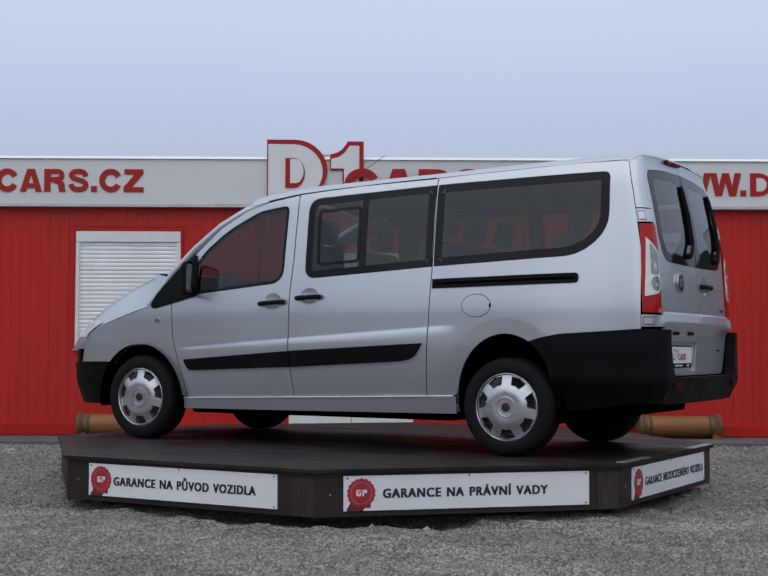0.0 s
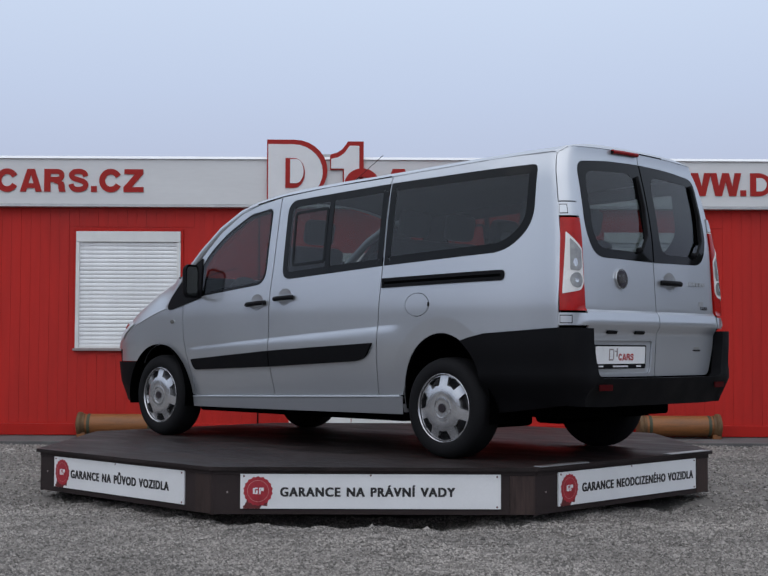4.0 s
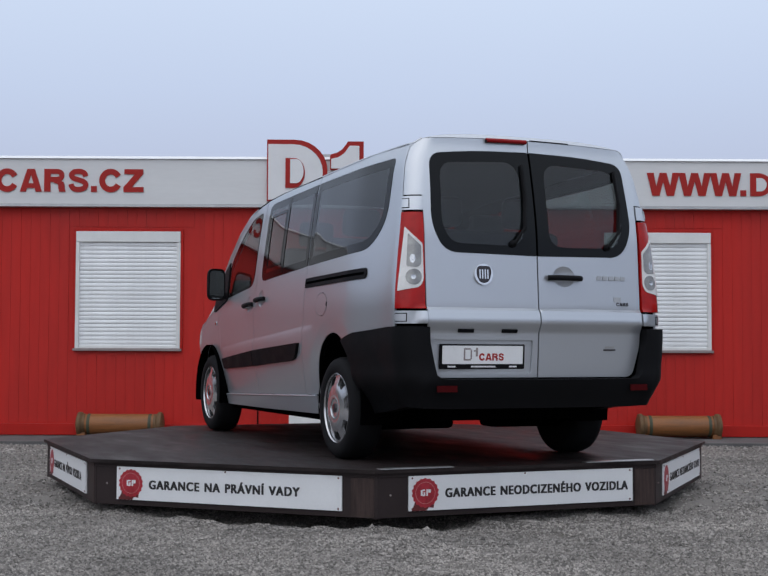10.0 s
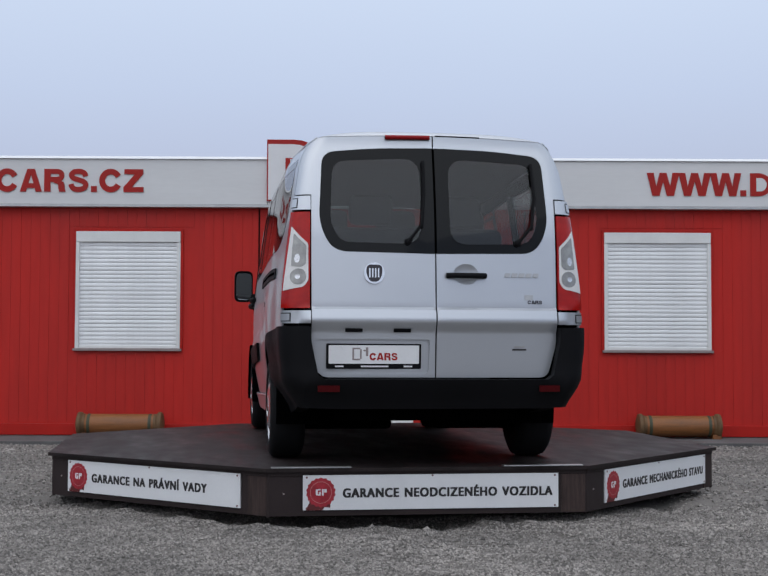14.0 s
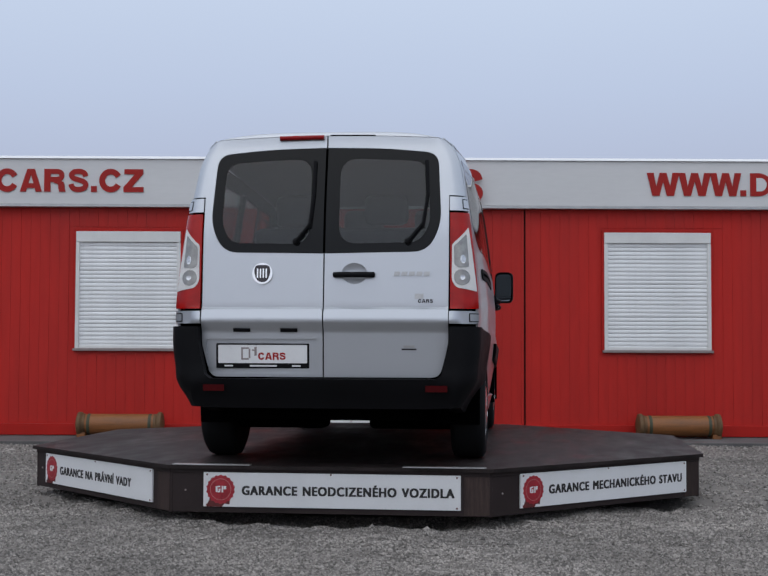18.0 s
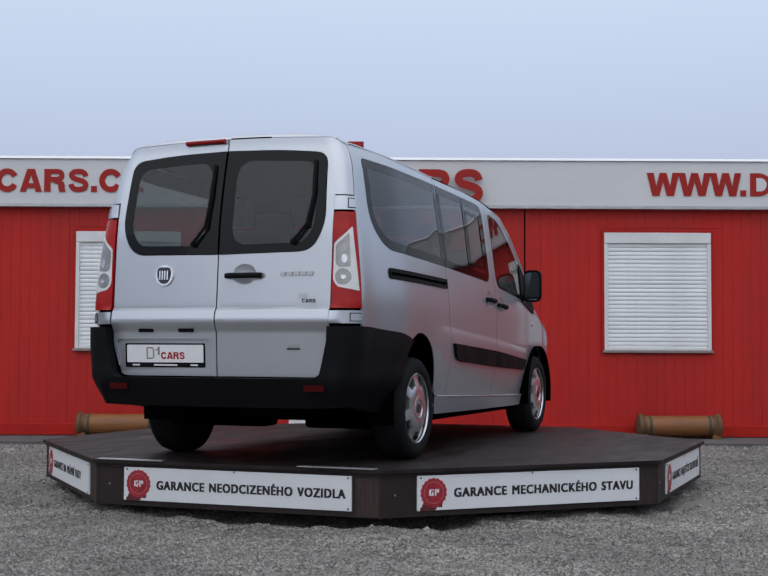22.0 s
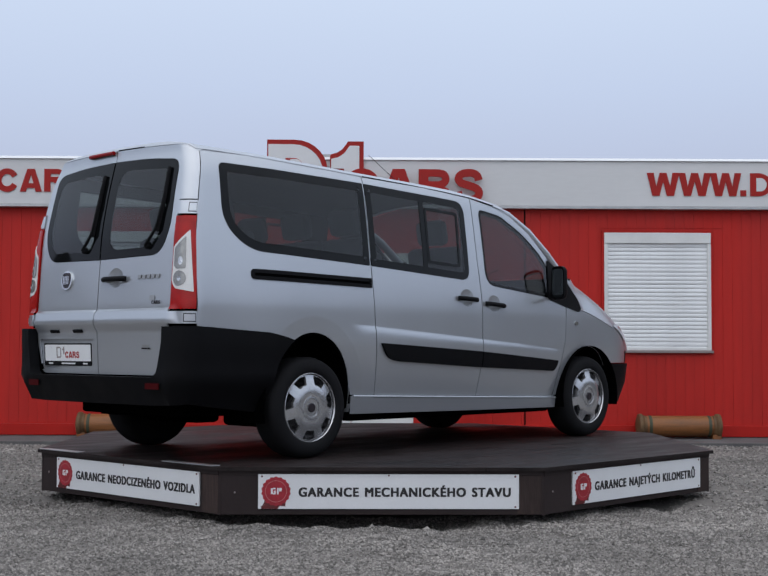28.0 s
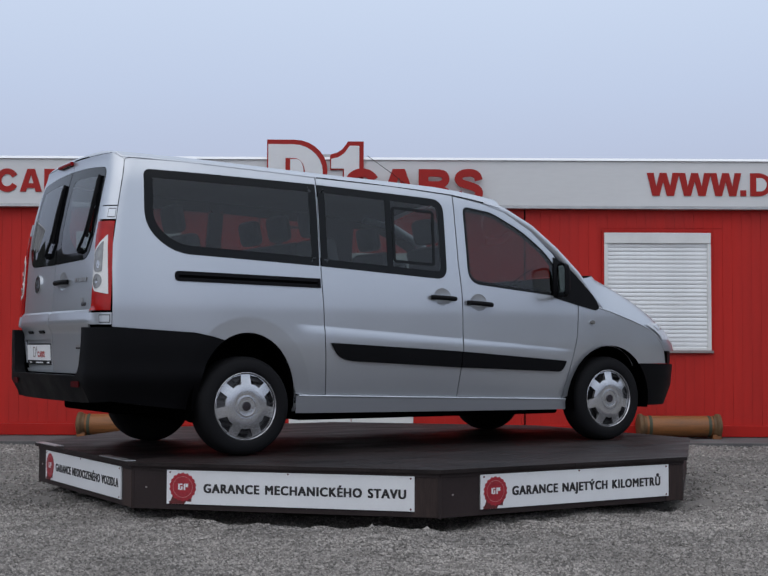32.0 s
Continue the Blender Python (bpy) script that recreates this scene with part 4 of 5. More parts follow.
def bump_half():
    side = [(a + RUN, b) for a, b in [(-2.40, 0.824), (-1.93, 0.795), (-1.795, 0.768)] + arch_points("rear", 117, 182, 12) + [(-1.94, 0.295), (-2.28, 0.335)]]
    return [(0.60, 0.523), (0.652, 0.523), (0.688, 0.548), (0.712, 0.66), (0.728, 0.74), (0.730, 0.824)] + side + [(0.90, 0.364), (0.60, 0.352)]


MOULD_SLIDE = rounded([(-0.955, 0.737), (0.117, 0.682), (0.117, 0.566), (-0.80, 0.614), (-0.89, 0.640)], [0.01, 0.003, 0.003, 0.05, 0.05])
MOULD_DOOR = rounded([(0.128, 0.681), (1.125, 0.612), (1.085, 0.530), (0.128, 0.566)], [0.003, 0.02, 0.05, 0.003])


def handle(parent, fn, c_, half, tilt):
    """A shallow dish behind a black pull."""
    def dish(a, b, off=0.0):
        q = clamp(1 - ((a - c_[0]) / 0.075) ** 2 - ((b - c_[1]) / 0.062) ** 2)
        return fn(a, b, off - 0.013 * q ** 0.6)
    h = part("door_handle", patch(ellipse(c_[0], c_[1], 0.0745, 0.0615, 22), dish, step=0.018, thick=0), M["paint"], parent, "round hollow with a black pull", smooth=True)
    dz = math.tan(radians(tilt)) * half
    pts = []
    for i in range(9):
        u = -1 + 2 * i / 8
        pts.append(fn(c_[0] + u * half, c_[1] - 0.008 + u * dz, 0.010 + 0.022 * (1 - u ** 4)))
    part("pull", tube(pts, 0.017, n=10), M["black_plastic"], h, "black plastic pull", smooth=True, angle=60)
    q = fn(c_[0] + (half - 0.014) * (1 if c_[0] < -0.1 and fn is m_rear else -1), c_[1] - 0.008, 0.024)
    part("key_cylinder", boxed(-0.007, 0.007, -0.007, 0.007, -0.007, 0.007, 0.002, m=Matrix.Translation(q)), M["chrome"], h, "small chrome lock")


def pane(parent, name, outline, fn, glass, border, label, off=0.002, step=0.08):
    """A black-bordered pane; the clear part is glass."""
    inner = inset(outline, border)
    o = part(name, patch(outline, fn, [inner], step=step, off=off, thick=0.006), M["frit"], parent, label, smooth=True)
    g = part("pane", patch(inner, fn, step=step, off=off - 0.001, thick=0), glass, o, smooth=True)
    g.visible_shadow = False
    return o


CREASE = [[(-1.2 + 0.03 * i, crease_z(-1.2 + 0.03 * i) + d) for i in range(84)] for d in (0.007, 0.0, -0.010)]
FLARE = [ellipse(ARCH["rear"][0], ARCH["rear"][1], (ARCH["rear"][2] + 0.125) * k, (ARCH["rear"][3] + 0.120) * k, 60, radians(-5), radians(150), False) for k in (1.01, 0.99, 0.97, 0.955, 0.93)]


def build_flank(v, s):
    fn = m_side(s)
    # near-black sheet behind the shut lines, painting the shade inside them
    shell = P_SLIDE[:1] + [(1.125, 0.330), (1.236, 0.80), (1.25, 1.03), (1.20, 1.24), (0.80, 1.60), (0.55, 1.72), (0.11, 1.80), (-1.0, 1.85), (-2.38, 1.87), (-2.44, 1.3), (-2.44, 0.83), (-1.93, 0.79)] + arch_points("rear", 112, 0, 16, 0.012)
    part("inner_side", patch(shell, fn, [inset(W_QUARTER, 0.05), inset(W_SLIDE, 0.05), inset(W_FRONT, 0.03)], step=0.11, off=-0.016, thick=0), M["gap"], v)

    q = part("rear_side_panel", patch(P_QUARTER, fn, [inset(W_QUARTER, -0.003)] + ([ellipse(-1.355, 0.985, 0.108, 0.078, 26)] if s > 0 else []), step=0.028, lines=CREASE + FLARE), M["paint"], v, "silver rear side panel", smooth=True)
    pane(q, "side_window", W_QUARTER, fn, M["privacy"], 0.055, "long dark tinted side window")
    d = part("sliding_door", patch(P_SLIDE, fn, [inset(W_SLIDE, -0.003), ellipse(-0.035, 1.068, 0.075, 0.062, 22)], step=0.028, lines=CREASE), M["paint"], v, "silver sliding side door", smooth=True)
    win = pane(d, "side_window", W_SLIDE, fn, M["privacy"], 0.05, "dark tinted window with a small sliding pane")
    small = rounded([(-0.425, 1.70), (-0.065, 1.685), (-0.085, 1.285), (-0.435, 1.300)], 0.035)
    part("sliding_pane_frame", patch(small, fn, [inset(small, 0.020)], step=0.06, off=0.005, thick=0.008), M["frit"], d, "black frame of the sliding pane", smooth=True)
    part("window_bar", patch([(-0.475, 1.775), (-0.430, 1.772), (-0.440, 1.235), (-0.485, 1.238)], fn, step=0.08, off=0.004, thick=0.006), M["frit"], d)
    handle(d, fn, (-0.035, 1.068), 0.105, -2)
    part("moulding", patch(MOULD_SLIDE, fn, step=0.035, off=0.020, thick=0.026), M["black_plastic"], d, "black rubbing strip", smooth=True)

    d = part("front_door", patch(P_DOOR, fn, [inset(W_FRONT, -0.003), ellipse(0.285, 1.035, 0.075, 0.062, 22)], step=0.028, lines=CREASE), M["paint"], v, "silver front door", smooth=True)
    pane(d, "side_window", W_FRONT, fn, M["clear"], 0.016, "lightly tinted front door window with black seal")
    handle(d, fn, (0.285, 1.035), 0.112, -3)
    part("moulding", patch(MOULD_DOOR, fn, step=0.035, off=0.020, thick=0.026), M["black_plastic"], d, "black rubbing strip", smooth=True)
    part("mirror_sail", patch(SAIL, fn, step=0.04, off=0.010, thick=0.014), M["black_plastic"], d, "black three-cornered plate at the mirror", smooth=True)

    part("front_fender", patch(P_FENDER, fn, step=0.028), M["paint"], v, "silver front wing", smooth=True)
    part("wing_edge", tube([fn(x, z, -0.003) for x, z in ((1.44, 1.026), (1.58, 0.999), (1.72, 0.961), (1.84, 0.926), (1.95, 0.889), (2.04, 0.854), (2.12, 0.811), (2.18, 0.745), (2.22, 0.70))], 0.007, n=8), M["paint"], v, smooth=True, angle=60)
    part("sill", patch(P_SILL, fn, step=0.06, off=0.024, thick=0.045), M["paint"], v, "silver sill", smooth=True)
    part("sill_edge", tube([fn(-1.17 + 0.232 * i, 0.3845 - 0.0063 * i, 0.020) for i in range(11)], 0.0085, n=8), M["paint"], v, "rounded upper edge of the sill", smooth=True, angle=60)
    part("indicator_seat", patch(ellipse(1.395, 0.908, 0.034, 0.024, 14), fn, step=0.02, off=0.003, thick=0.006), M["paint"], v, "silver indicator surround", smooth=True)
    part("indicator", patch(ellipse(1.395, 0.908, 0.026, 0.016, 14), fn, step=0.02, off=0.008, thick=0.01), M["clear_lens"], v, "small clear side indicator", smooth=True)
    rail = rounded([(-2.062, 1.187), (-1.024, 1.168), (-1.024, 1.104), (-2.062, 1.122)], [0.03, 0.003, 0.003, 0.03])
    part("door_rail", patch(rail, fn, step=0.03, off=0.008, thick=0.012), M["black_plastic"], v, "black slide rail", smooth=True)
    part("rail_groove", patch(inset(rail, 0.024), fn, step=0.05, off=0.0095, thick=0), M["gap"], v)
    if s > 0:
        flap = part("fuel_flap", patch(ellipse(-1.355, 0.985, 0.1035, 0.0735, 26), fn, step=0.03, off=0.001), M["paint"], v, "round silver fuel flap", smooth=True)
        part("notch", patch(ellipse(-1.458, 0.985, 0.007, 0.016, 8), fn, step=0.02, off=0.004, thick=0.002), M["gap"], flap)
    # inside of the arches, coloured near-black for the shade there
    for key in ARCH:
        rows_ = [[Vector((a, s * y, b)) for y in (0.88, 0.60)] for a, b in arch_points(key, -12, 192, 20, 0.004)]
        bm = grid(rows_)
        back = [bm.verts.new((a, s * 0.60, b)) for a, b in arch_points(key, -12, 192, 20, 0.004)]
        bm.faces.new(back)
        part("arch_liner", bm, M["gap"], v)
        a0, a1 = (178, 40) if key == "front" else (116, -3)
        part("arch_lip", patch(arch_points(key, a0, a1, 22, -0.012) + arch_points(key, a1, a0, 22, 0.003), fn, step=0.04, off=-0.004, thick=0.02), M["gap"], v)
    # A-pillar
    pil = [fn(x, z, o_) for x, z, o_ in ((0.30, 1.775, -0.060), (0.42, 1.768, -0.045), (0.60, 1.722, -0.032), (0.84, 1.608, -0.028), (1.07, 1.448, -0.028), (1.27, 1.275, -0.028), (1.46, 1.06, -0.030), (1.52, 1.01, -0.040))]
    part("windscreen_pillar", tube(pil, 0.034, n=14), M["paint"], v, "silver windscreen pillar", smooth=True, angle=60)
    # mirror: a tapering shell, its glass turned a little inwards
    mm = Matrix.Translation((1.035, s * 0.972, 1.215)) @ Matrix.Rotation(radians(15 * s), 4, "Z")
    ring = rounded([(-0.078, -0.13), (0.078, -0.13), (0.078, 0.13), (-0.078, 0.13)], 0.05, 6)
    rows_ = [[mm @ Vector((x, a * k, b * k)) for a, b in ring + ring[:1]] for x, k in ((-0.034, 0.95), (-0.036, 1.0), (-0.016, 1.0), (0.003, 0.92), (0.016, 0.72), (0.021, 0.42), (0.022, 0.0))]
    bm = grid(rows_)
    bm.faces.new([bm.verts.new(mm @ Vector((-0.030, a * 0.95, b * 0.95))) for a, b in ring])
    bmesh.ops.remove_doubles(bm, verts=bm.verts[:], dist=0.0005)
    mir = part("mirror_housing", bm, M["black_plastic"], v, "black door mirror housing", smooth=True, angle=50)
    part("mirror_glass", slab([(a * 0.86, b * 0.86) for a, b in ring], 0, 0.004, m=mm @ Matrix.Translation((-0.031, 0, 0)) @ Matrix(((0, 0, -1, 0), (1, 0, 0, 0), (0, 1, 0, 0), (0, 0, 0, 1)))), M["mirror"], mir, "mirror glass")
    part("mirror_arm", tube([fn(1.06, 1.13, -0.01), Vector((1.05, s * 0.945, 1.12))], 0.03, n=10), M["black_plastic"], mir)


def build_lamp(v, s):
    fn = m_lamp(s)
    lamp = part("tail_lamp", patch([(0.006, 0.929), (0.193, 0.929), (0.193, 1.487), (0.006, 1.487)], fn, step=0.022, off=0.012, thick=0.03), M["red_lens"], v, "tall red and clear tail lamp", smooth=True)
    clear = rounded([(0.152, 1.402), (0.020, 1.300), (0.016, 1.090), (0.045, 1.052), (0.176, 1.028)], [0.008, 0.012, 0.02, 0.02, 0.006])
    part("lens_border", patch(clear, fn, step=0.02, off=0.016, thick=0.005), M["lens_rim"], lamp, "pale lens surround", smooth=True)
    upper = rounded([(0.124, 1.362), (0.034, 1.290), (0.034, 1.185), (0.060, 1.166), (0.126, 1.170)], 0.010, 3)
    part("clear_lens", patch(upper, fn, step=0.02, off=0.0185, thick=0.003), M["clear_lens"], lamp, "grey glassy lens", smooth=True)
    part("clear_lens", patch(ellipse(0.080, 1.110, 0.049, 0.046, 20), fn, step=0.02, off=0.0185, thick=0.003), M["clear_lens"], lamp, "round grey glassy lens", smooth=True)
    part("bulb", patch(ellipse(0.084, 1.110, 0.015, 0.016, 10), fn, step=0.02, off=0.0205, thick=0.002), M["amber"], lamp)
    part("bulb", patch(ellipse(0.090, 1.215, 0.017, 0.026, 10), fn, step=0.02, off=0.0205, thick=0.002), M["amber"], lamp)
    for z0, z1 in ((0.842, 0.915), (1.500, 1.582)):
        cap = part("lamp_cap", patch([(0, z0), (0.2, z0), (0.2, z1), (0, z1)], fn, step=0.022, off=0.010, thick=0.03), M["paint"], v, "silver cover beside the tail lamp", smooth=True)
        part("hinge_gap", patch([(0.118, z0 + 0.010), (0.192, z0 + 0.010), (0.192, z1 - 0.013), (0.118, z1 - 0.013)], fn, step=0.03, off=0.0115, thick=0), M["gap"], cap)
        part("hinge", patch([(0.124, z0 + 0.015), (0.188, z0 + 0.015), (0.188, z1 - 0.018), (0.124, z1 - 0.018)], fn, step=0.03, off=0.015, thick=0.005), M["paint"], cap, smooth=True)
    # near-black sheet that stands in for shade in the gaps round the lamp
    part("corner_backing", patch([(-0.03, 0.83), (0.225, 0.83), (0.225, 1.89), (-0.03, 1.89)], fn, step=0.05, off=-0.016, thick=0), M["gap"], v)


def rear_top(u):
    return 1.956 - 0.022 * (u / 0.75) ** 2 - 0.55 * max(0, abs(u) - 0.69)


def corner_u(z):
    """How far round the corner the rear doors reach above the lamps."""
    return rear_base(z)[1] + 0.121


W_REAR_L = rounded([(0.007, 1.882), (0.35, 1.874), (0.655, 1.846), (0.678, 1.42), (0.60, 1.262), (0.007, 1.252)], [0.003, 0.1, 0.075, 0.1, 0.09, 0.003], 6)
W_REAR_R = [(-a, b) for a, b in W_REAR_L][::-1]
D_REAR_L = [(0.004, 0.532)] + rounded([(0.004, 0.532), (0.672, 0.532), (0.722, 0.72), (0.722, 0.92)], [0.0, 0.05, 0.03, 0.0])[1:] + [(0.724, 1.25), (0.723, 1.591)] + [(corner_u(z), z) for z in (1.591, 1.68, 1.78, 1.85, 1.885, 1.905)] + [(0.735, rear_top(0.735)), (0.69, rear_top(0.69)), (0.55, rear_top(0.55)), (0.35, rear_top(0.35)), (0.004, rear_top(0))]
D_REAR_R = [(-a, b) for a, b in D_REAR_L][::-1]


def on_rear(u, z, off=0.0):
    p_ = m_rear(u, z, off)
    up_ = (m_rear(u, z + 0.012, off) - m_rear(u, z - 0.002, off)).normalized()
    up_ = Vector((up_.x, 0, up_.z)).normalized()
    out_ = Vector((0, -1, 0)).cross(up_)
    return Matrix.Translation(p_) @ Matrix(((0, up_.x, out_.x, 0), (-1, 0, 0, 0), (0, up_.z, out_.z, 0), (0, 0, 0, 1)))


FOLDS = [[(-0.735 + 0.03 * i, z) for i in range(50)] for z in (0.795, 0.845, 0.856, 0.924, 0.932, 0.938)]


def build_rear(v):
    # near-black sheet set behind the rear doors as the shade of their gaps
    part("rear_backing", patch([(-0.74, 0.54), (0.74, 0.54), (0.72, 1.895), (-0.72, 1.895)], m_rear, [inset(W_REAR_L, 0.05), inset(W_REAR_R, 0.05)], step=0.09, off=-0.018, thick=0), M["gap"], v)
    recess = rounded([(0.045, 0.552), (0.685, 0.552), (0.700, 0.752), (0.035, 0.752)], 0.025)
    def deep(u, z, off=0.0):
        return m_rear(u, z, off - 0.014)
    left = part("rear_door", patch(D_REAR_L, m_rear, [inset(W_REAR_L, -0.003), recess], step=0.024, lines=FOLDS), M["paint"], v, "silver rear wing door with number plate recess", smooth=True)
    right = part("rear_door", patch(D_REAR_R, m_rear, [inset(W_REAR_R, -0.003), ellipse(-0.178, 1.132, 0.075, 0.062, 22)], step=0.024, lines=FOLDS), M["paint"], v, "silver rear wing door with black handle", smooth=True)
    part("plate_recess", patch(recess, deep, step=0.06, thick=0), M["paint"], left, smooth=True)
    handle(right, m_rear, (-0.178, 1.132), 0.115, 0)
    for d, w_ in ((left, W_REAR_L), (right, W_REAR_R)):
        sgn = 1 if d is left else -1
        inner = rounded([(sgn * 0.085, 1.82), (sgn * 0.60, 1.795), (sgn * 0.615, 1.42), (sgn * 0.555, 1.315), (sgn * 0.085, 1.305)], [0.11, 0.09, 0.13, 0.13, 0.11], 6)
        o = part("rear_window", patch(w_, m_rear, [inner], step=0.08, off=0.003, thick=0.008), M["frit"], d, "dark tinted rear window with black border", smooth=True)
        g = part("pane", patch(inner, m_rear, step=0.08, off=0.002, thick=0), M["privacy"], o, smooth=True)
        g.visible_shadow = False
    # wipers
    for d, pts, foot in ((left, ((0.165, 1.318), (0.085, 1.42), (0.068, 1.60), (0.066, 1.775)), (0.165, 1.318)), (right, ((-0.49, 1.318), (-0.575, 1.42), (-0.600, 1.60), (-0.590, 1.775)), (-0.49, 1.318))):
        wp = part("wiper_arm", tube([m_rear(a, b, 0.030 - 0.012 * i / 3) for i, (a, b) in enumerate(pts)], 0.010, n=8), M["black_plastic"], d, "black rear wiper", smooth=True)
        part("wiper_blade", tube([m_rear(pts[1][0], 1.40, 0.014), m_rear(pts[2][0], 1.60, 0.014), m_rear(pts[3][0], 1.80, 0.014)], 0.011, n=6), M["rubber"], wp)
        part("wiper_foot", lathe(bmesh.new(), [(0.021, 0.0), (0.021, 0.018), (0.012, 0.028)], 16, on_rear(foot[0], foot[1], 0.002)), M["black_plastic"], wp, smooth=True)
    # emblem: chrome ring round a dark shield with pale bars
    e0 = on_rear(0.362, 1.133, 0.002)
    em = part("emblem", slab(ellipse(0, 0, 0.060, 0.062, 32), 0, 0.010, m=e0), M["chrome"], left, "chrome ringed badge with a dark shield")
    part("shield", slab(rounded([(-0.043, 0.049), (0.043, 0.049), (0.049, 0.0), (0.026, -0.051), (-0.026, -0.051), (-0.049, 0.0)], 0.035, 5), 0.0102, 0.0125, m=e0), M["badge"], em)
    for i in range(4):
        part("bar", slab([(-0.031 + 0.017 * i, -0.026), (-0.023 + 0.017 * i, -0.026), (-0.023 + 0.017 * i, 0.028), (-0.031 + 0.017 * i, 0.028)], 0.0127, 0.0142, m=e0), M["chrome"], em)
    # name badge and stickers as plain bars
    for i in range(5):
        part("badge_bar", slab([(0.0, 0.0), (0.032, 0.0), (0.037, 0.024), (0.005, 0.024)], 0, 0.006, m=on_rear(-0.408 - 0.043 * i, 1.118, 0.001)), M["steel"], right, "chrome lettering shown as bars")
    for u, z, w_, h_, mt in ((-0.530, 0.985, 0.05, 0.030, "steel"), (-0.455, 0.690, 0.085, 0.009, "badge"), (-0.465, 0.703, 0.065, 0.014, "steel")):
        part("sticker_bar", slab([(0, 0), (w_, 0), (w_, h_), (0, h_)], 0, 0.002, m=on_rear(u, z, 0.0008)), M[mt], right, "small sticker bar")
    x0 = 0.0
    for ch, w_ in (("C", 0.020), ("A", 0.022), ("R", 0.020), ("S", 0.019)):
        block_letter(ch, w_, 0.021, 0.0008, M["badge"], right, on_rear(-0.548, 0.962, 0.0008) @ Matrix.Translation((x0, 0, 0)))
        x0 += w_ + 0.002
    # number plate with a plain trade print
    p0 = on_rear(0.636, 0.582, -0.010)
    pl = part("number_plate", slab(rounded([(0, 0), (0.552, 0), (0.552, 0.145), (0, 0.145)], 0.008), 0, 0.014, m=p0), M["black_plastic"], left, "white trade plate in a black holder")
    part("plate_face", slab(rounded([(0.013, 0.030), (0.539, 0.030), (0.539, 0.136), (0.013, 0.136)], 0.006), 0.0142, 0.0165, m=p0), M["plate_white"], pl)
    for x0, y0, w_, h_ in ((0.150, 0.050, 0.010, 0.072), (0.160, 0.050, 0.036, 0.009), (0.160, 0.113, 0.036, 0.009), (0.194, 0.058, 0.010, 0.056), (0.214, 0.102, 0.014, 0.008), (0.228, 0.074, 0.014, 0.050)):
        part("print_bar", slab([(x0, y0), (x0 + w_, y0), (x0 + w_, y0 + h_), (x0, y0 + h_)], 0.0167, 0.0172, m=p0), M["sill_grey"], pl)
    x0 = 0.250
    for ch, w_ in (("C", 0.038), ("A", 0.042), ("R", 0.038), ("S", 0.036)):
        block_letter(ch, w_, 0.042, 0.0006, M["letter_red"], pl, p0 @ Matrix.Translation((x0, 0.050, 0.0167)))
        x0 += w_ + 0.003
    for x0, w_ in ((0.05, 0.05), (0.20, 0.16), (0.45, 0.05)):
        part("print_bar", slab([(x0, 0.010), (x0 + w_, 0.010), (x0 + w_, 0.019), (x0, 0.019)], 0.0142, 0.0150, m=p0), M["sign_white"], pl)
    for u in (0.53, 0.25):
        part("plate_lamp", slab([(0, 0), (0.10, 0), (0.10, 0.020), (0, 0.020)], 0, 0.010, m=on_rear(u, 0.797, 0.001)), M["black_plastic"], left, "small black number plate lamp")
    # high brake lamp on the roof edge
    br = [m_rear(u, rear_top(u) - 0.014, 0.006) for u in (0.285, 0.22, 0.15, 0.08, 0.02)]
    part("brake_lamp_base", tube(br, 0.021, n=10, flat=0.45), M["black_plastic"], v, "black lamp base", smooth=True, angle=60)
    part("brake_lamp", tube([p_ + Vector((-0.008, 0, 0.004)) for p_ in br], 0.015, n=10, flat=0.9), M["brake_red"], v, "narrow dark red high brake lamp", smooth=True, angle=60)
    # the shadow gap along the roof edge, drawn as a thin black rod
    part("roof_gap_shade", tube([m_rear(-u, rear_top(u) + 0.003, 0.000) for u in (0.015, 0.10, 0.20, 0.285)], 0.0042, n=6), M["gap"], v, "thin black line for the shadow gap at the roof edge")
    # bumper
    def m_run(p_, z, off=0.0):
        a, s = abs(p_), (1 if p_ >= 0 else -1)
        _, yc, xr = rear_base(z)
        round_ = clamp((a - yc) / (RC * math.pi / 2))
        bulge = off + 0.034 * (1 - smooth(round_)) - 0.018 * smooth(round_) + (0.012 * smooth((0.60 - z) / 0.1) * smooth((z - 0.30) / 0.08) if off > 0 else 0) - 0.07 * smooth((0.54 - z) / 0.20)
        if a < yc + RC * math.pi / 2:
            q = m_rear(p_, z, bulge)
            q.x += ridge(p_, z)
            return q
        x = xr + RC + (a - yc - RC * math.pi / 2)
        return Vector((x, s * (half_width(x, z) + bulge), z))
    hb = bump_half()
    bm = patch(hb + [(-a, b) for a, b in hb][::-1], m_run, step=0.04, off=0.036, thick=0.07)
    part("rear_bumper", bm, M["black_plastic"], v, "large black plastic rear bumper", smooth=True, angle=45)
    for u in (0.63, -0.66):
        part("reflector", patch([(u - 0.062, 0.452), (u + 0.062, 0.452), (u + 0.062, 0.488), (u - 0.062, 0.488)], m_rear, step=0.04, off=0.096, thick=0.006), M["reflector"], v, "small dark red reflector")


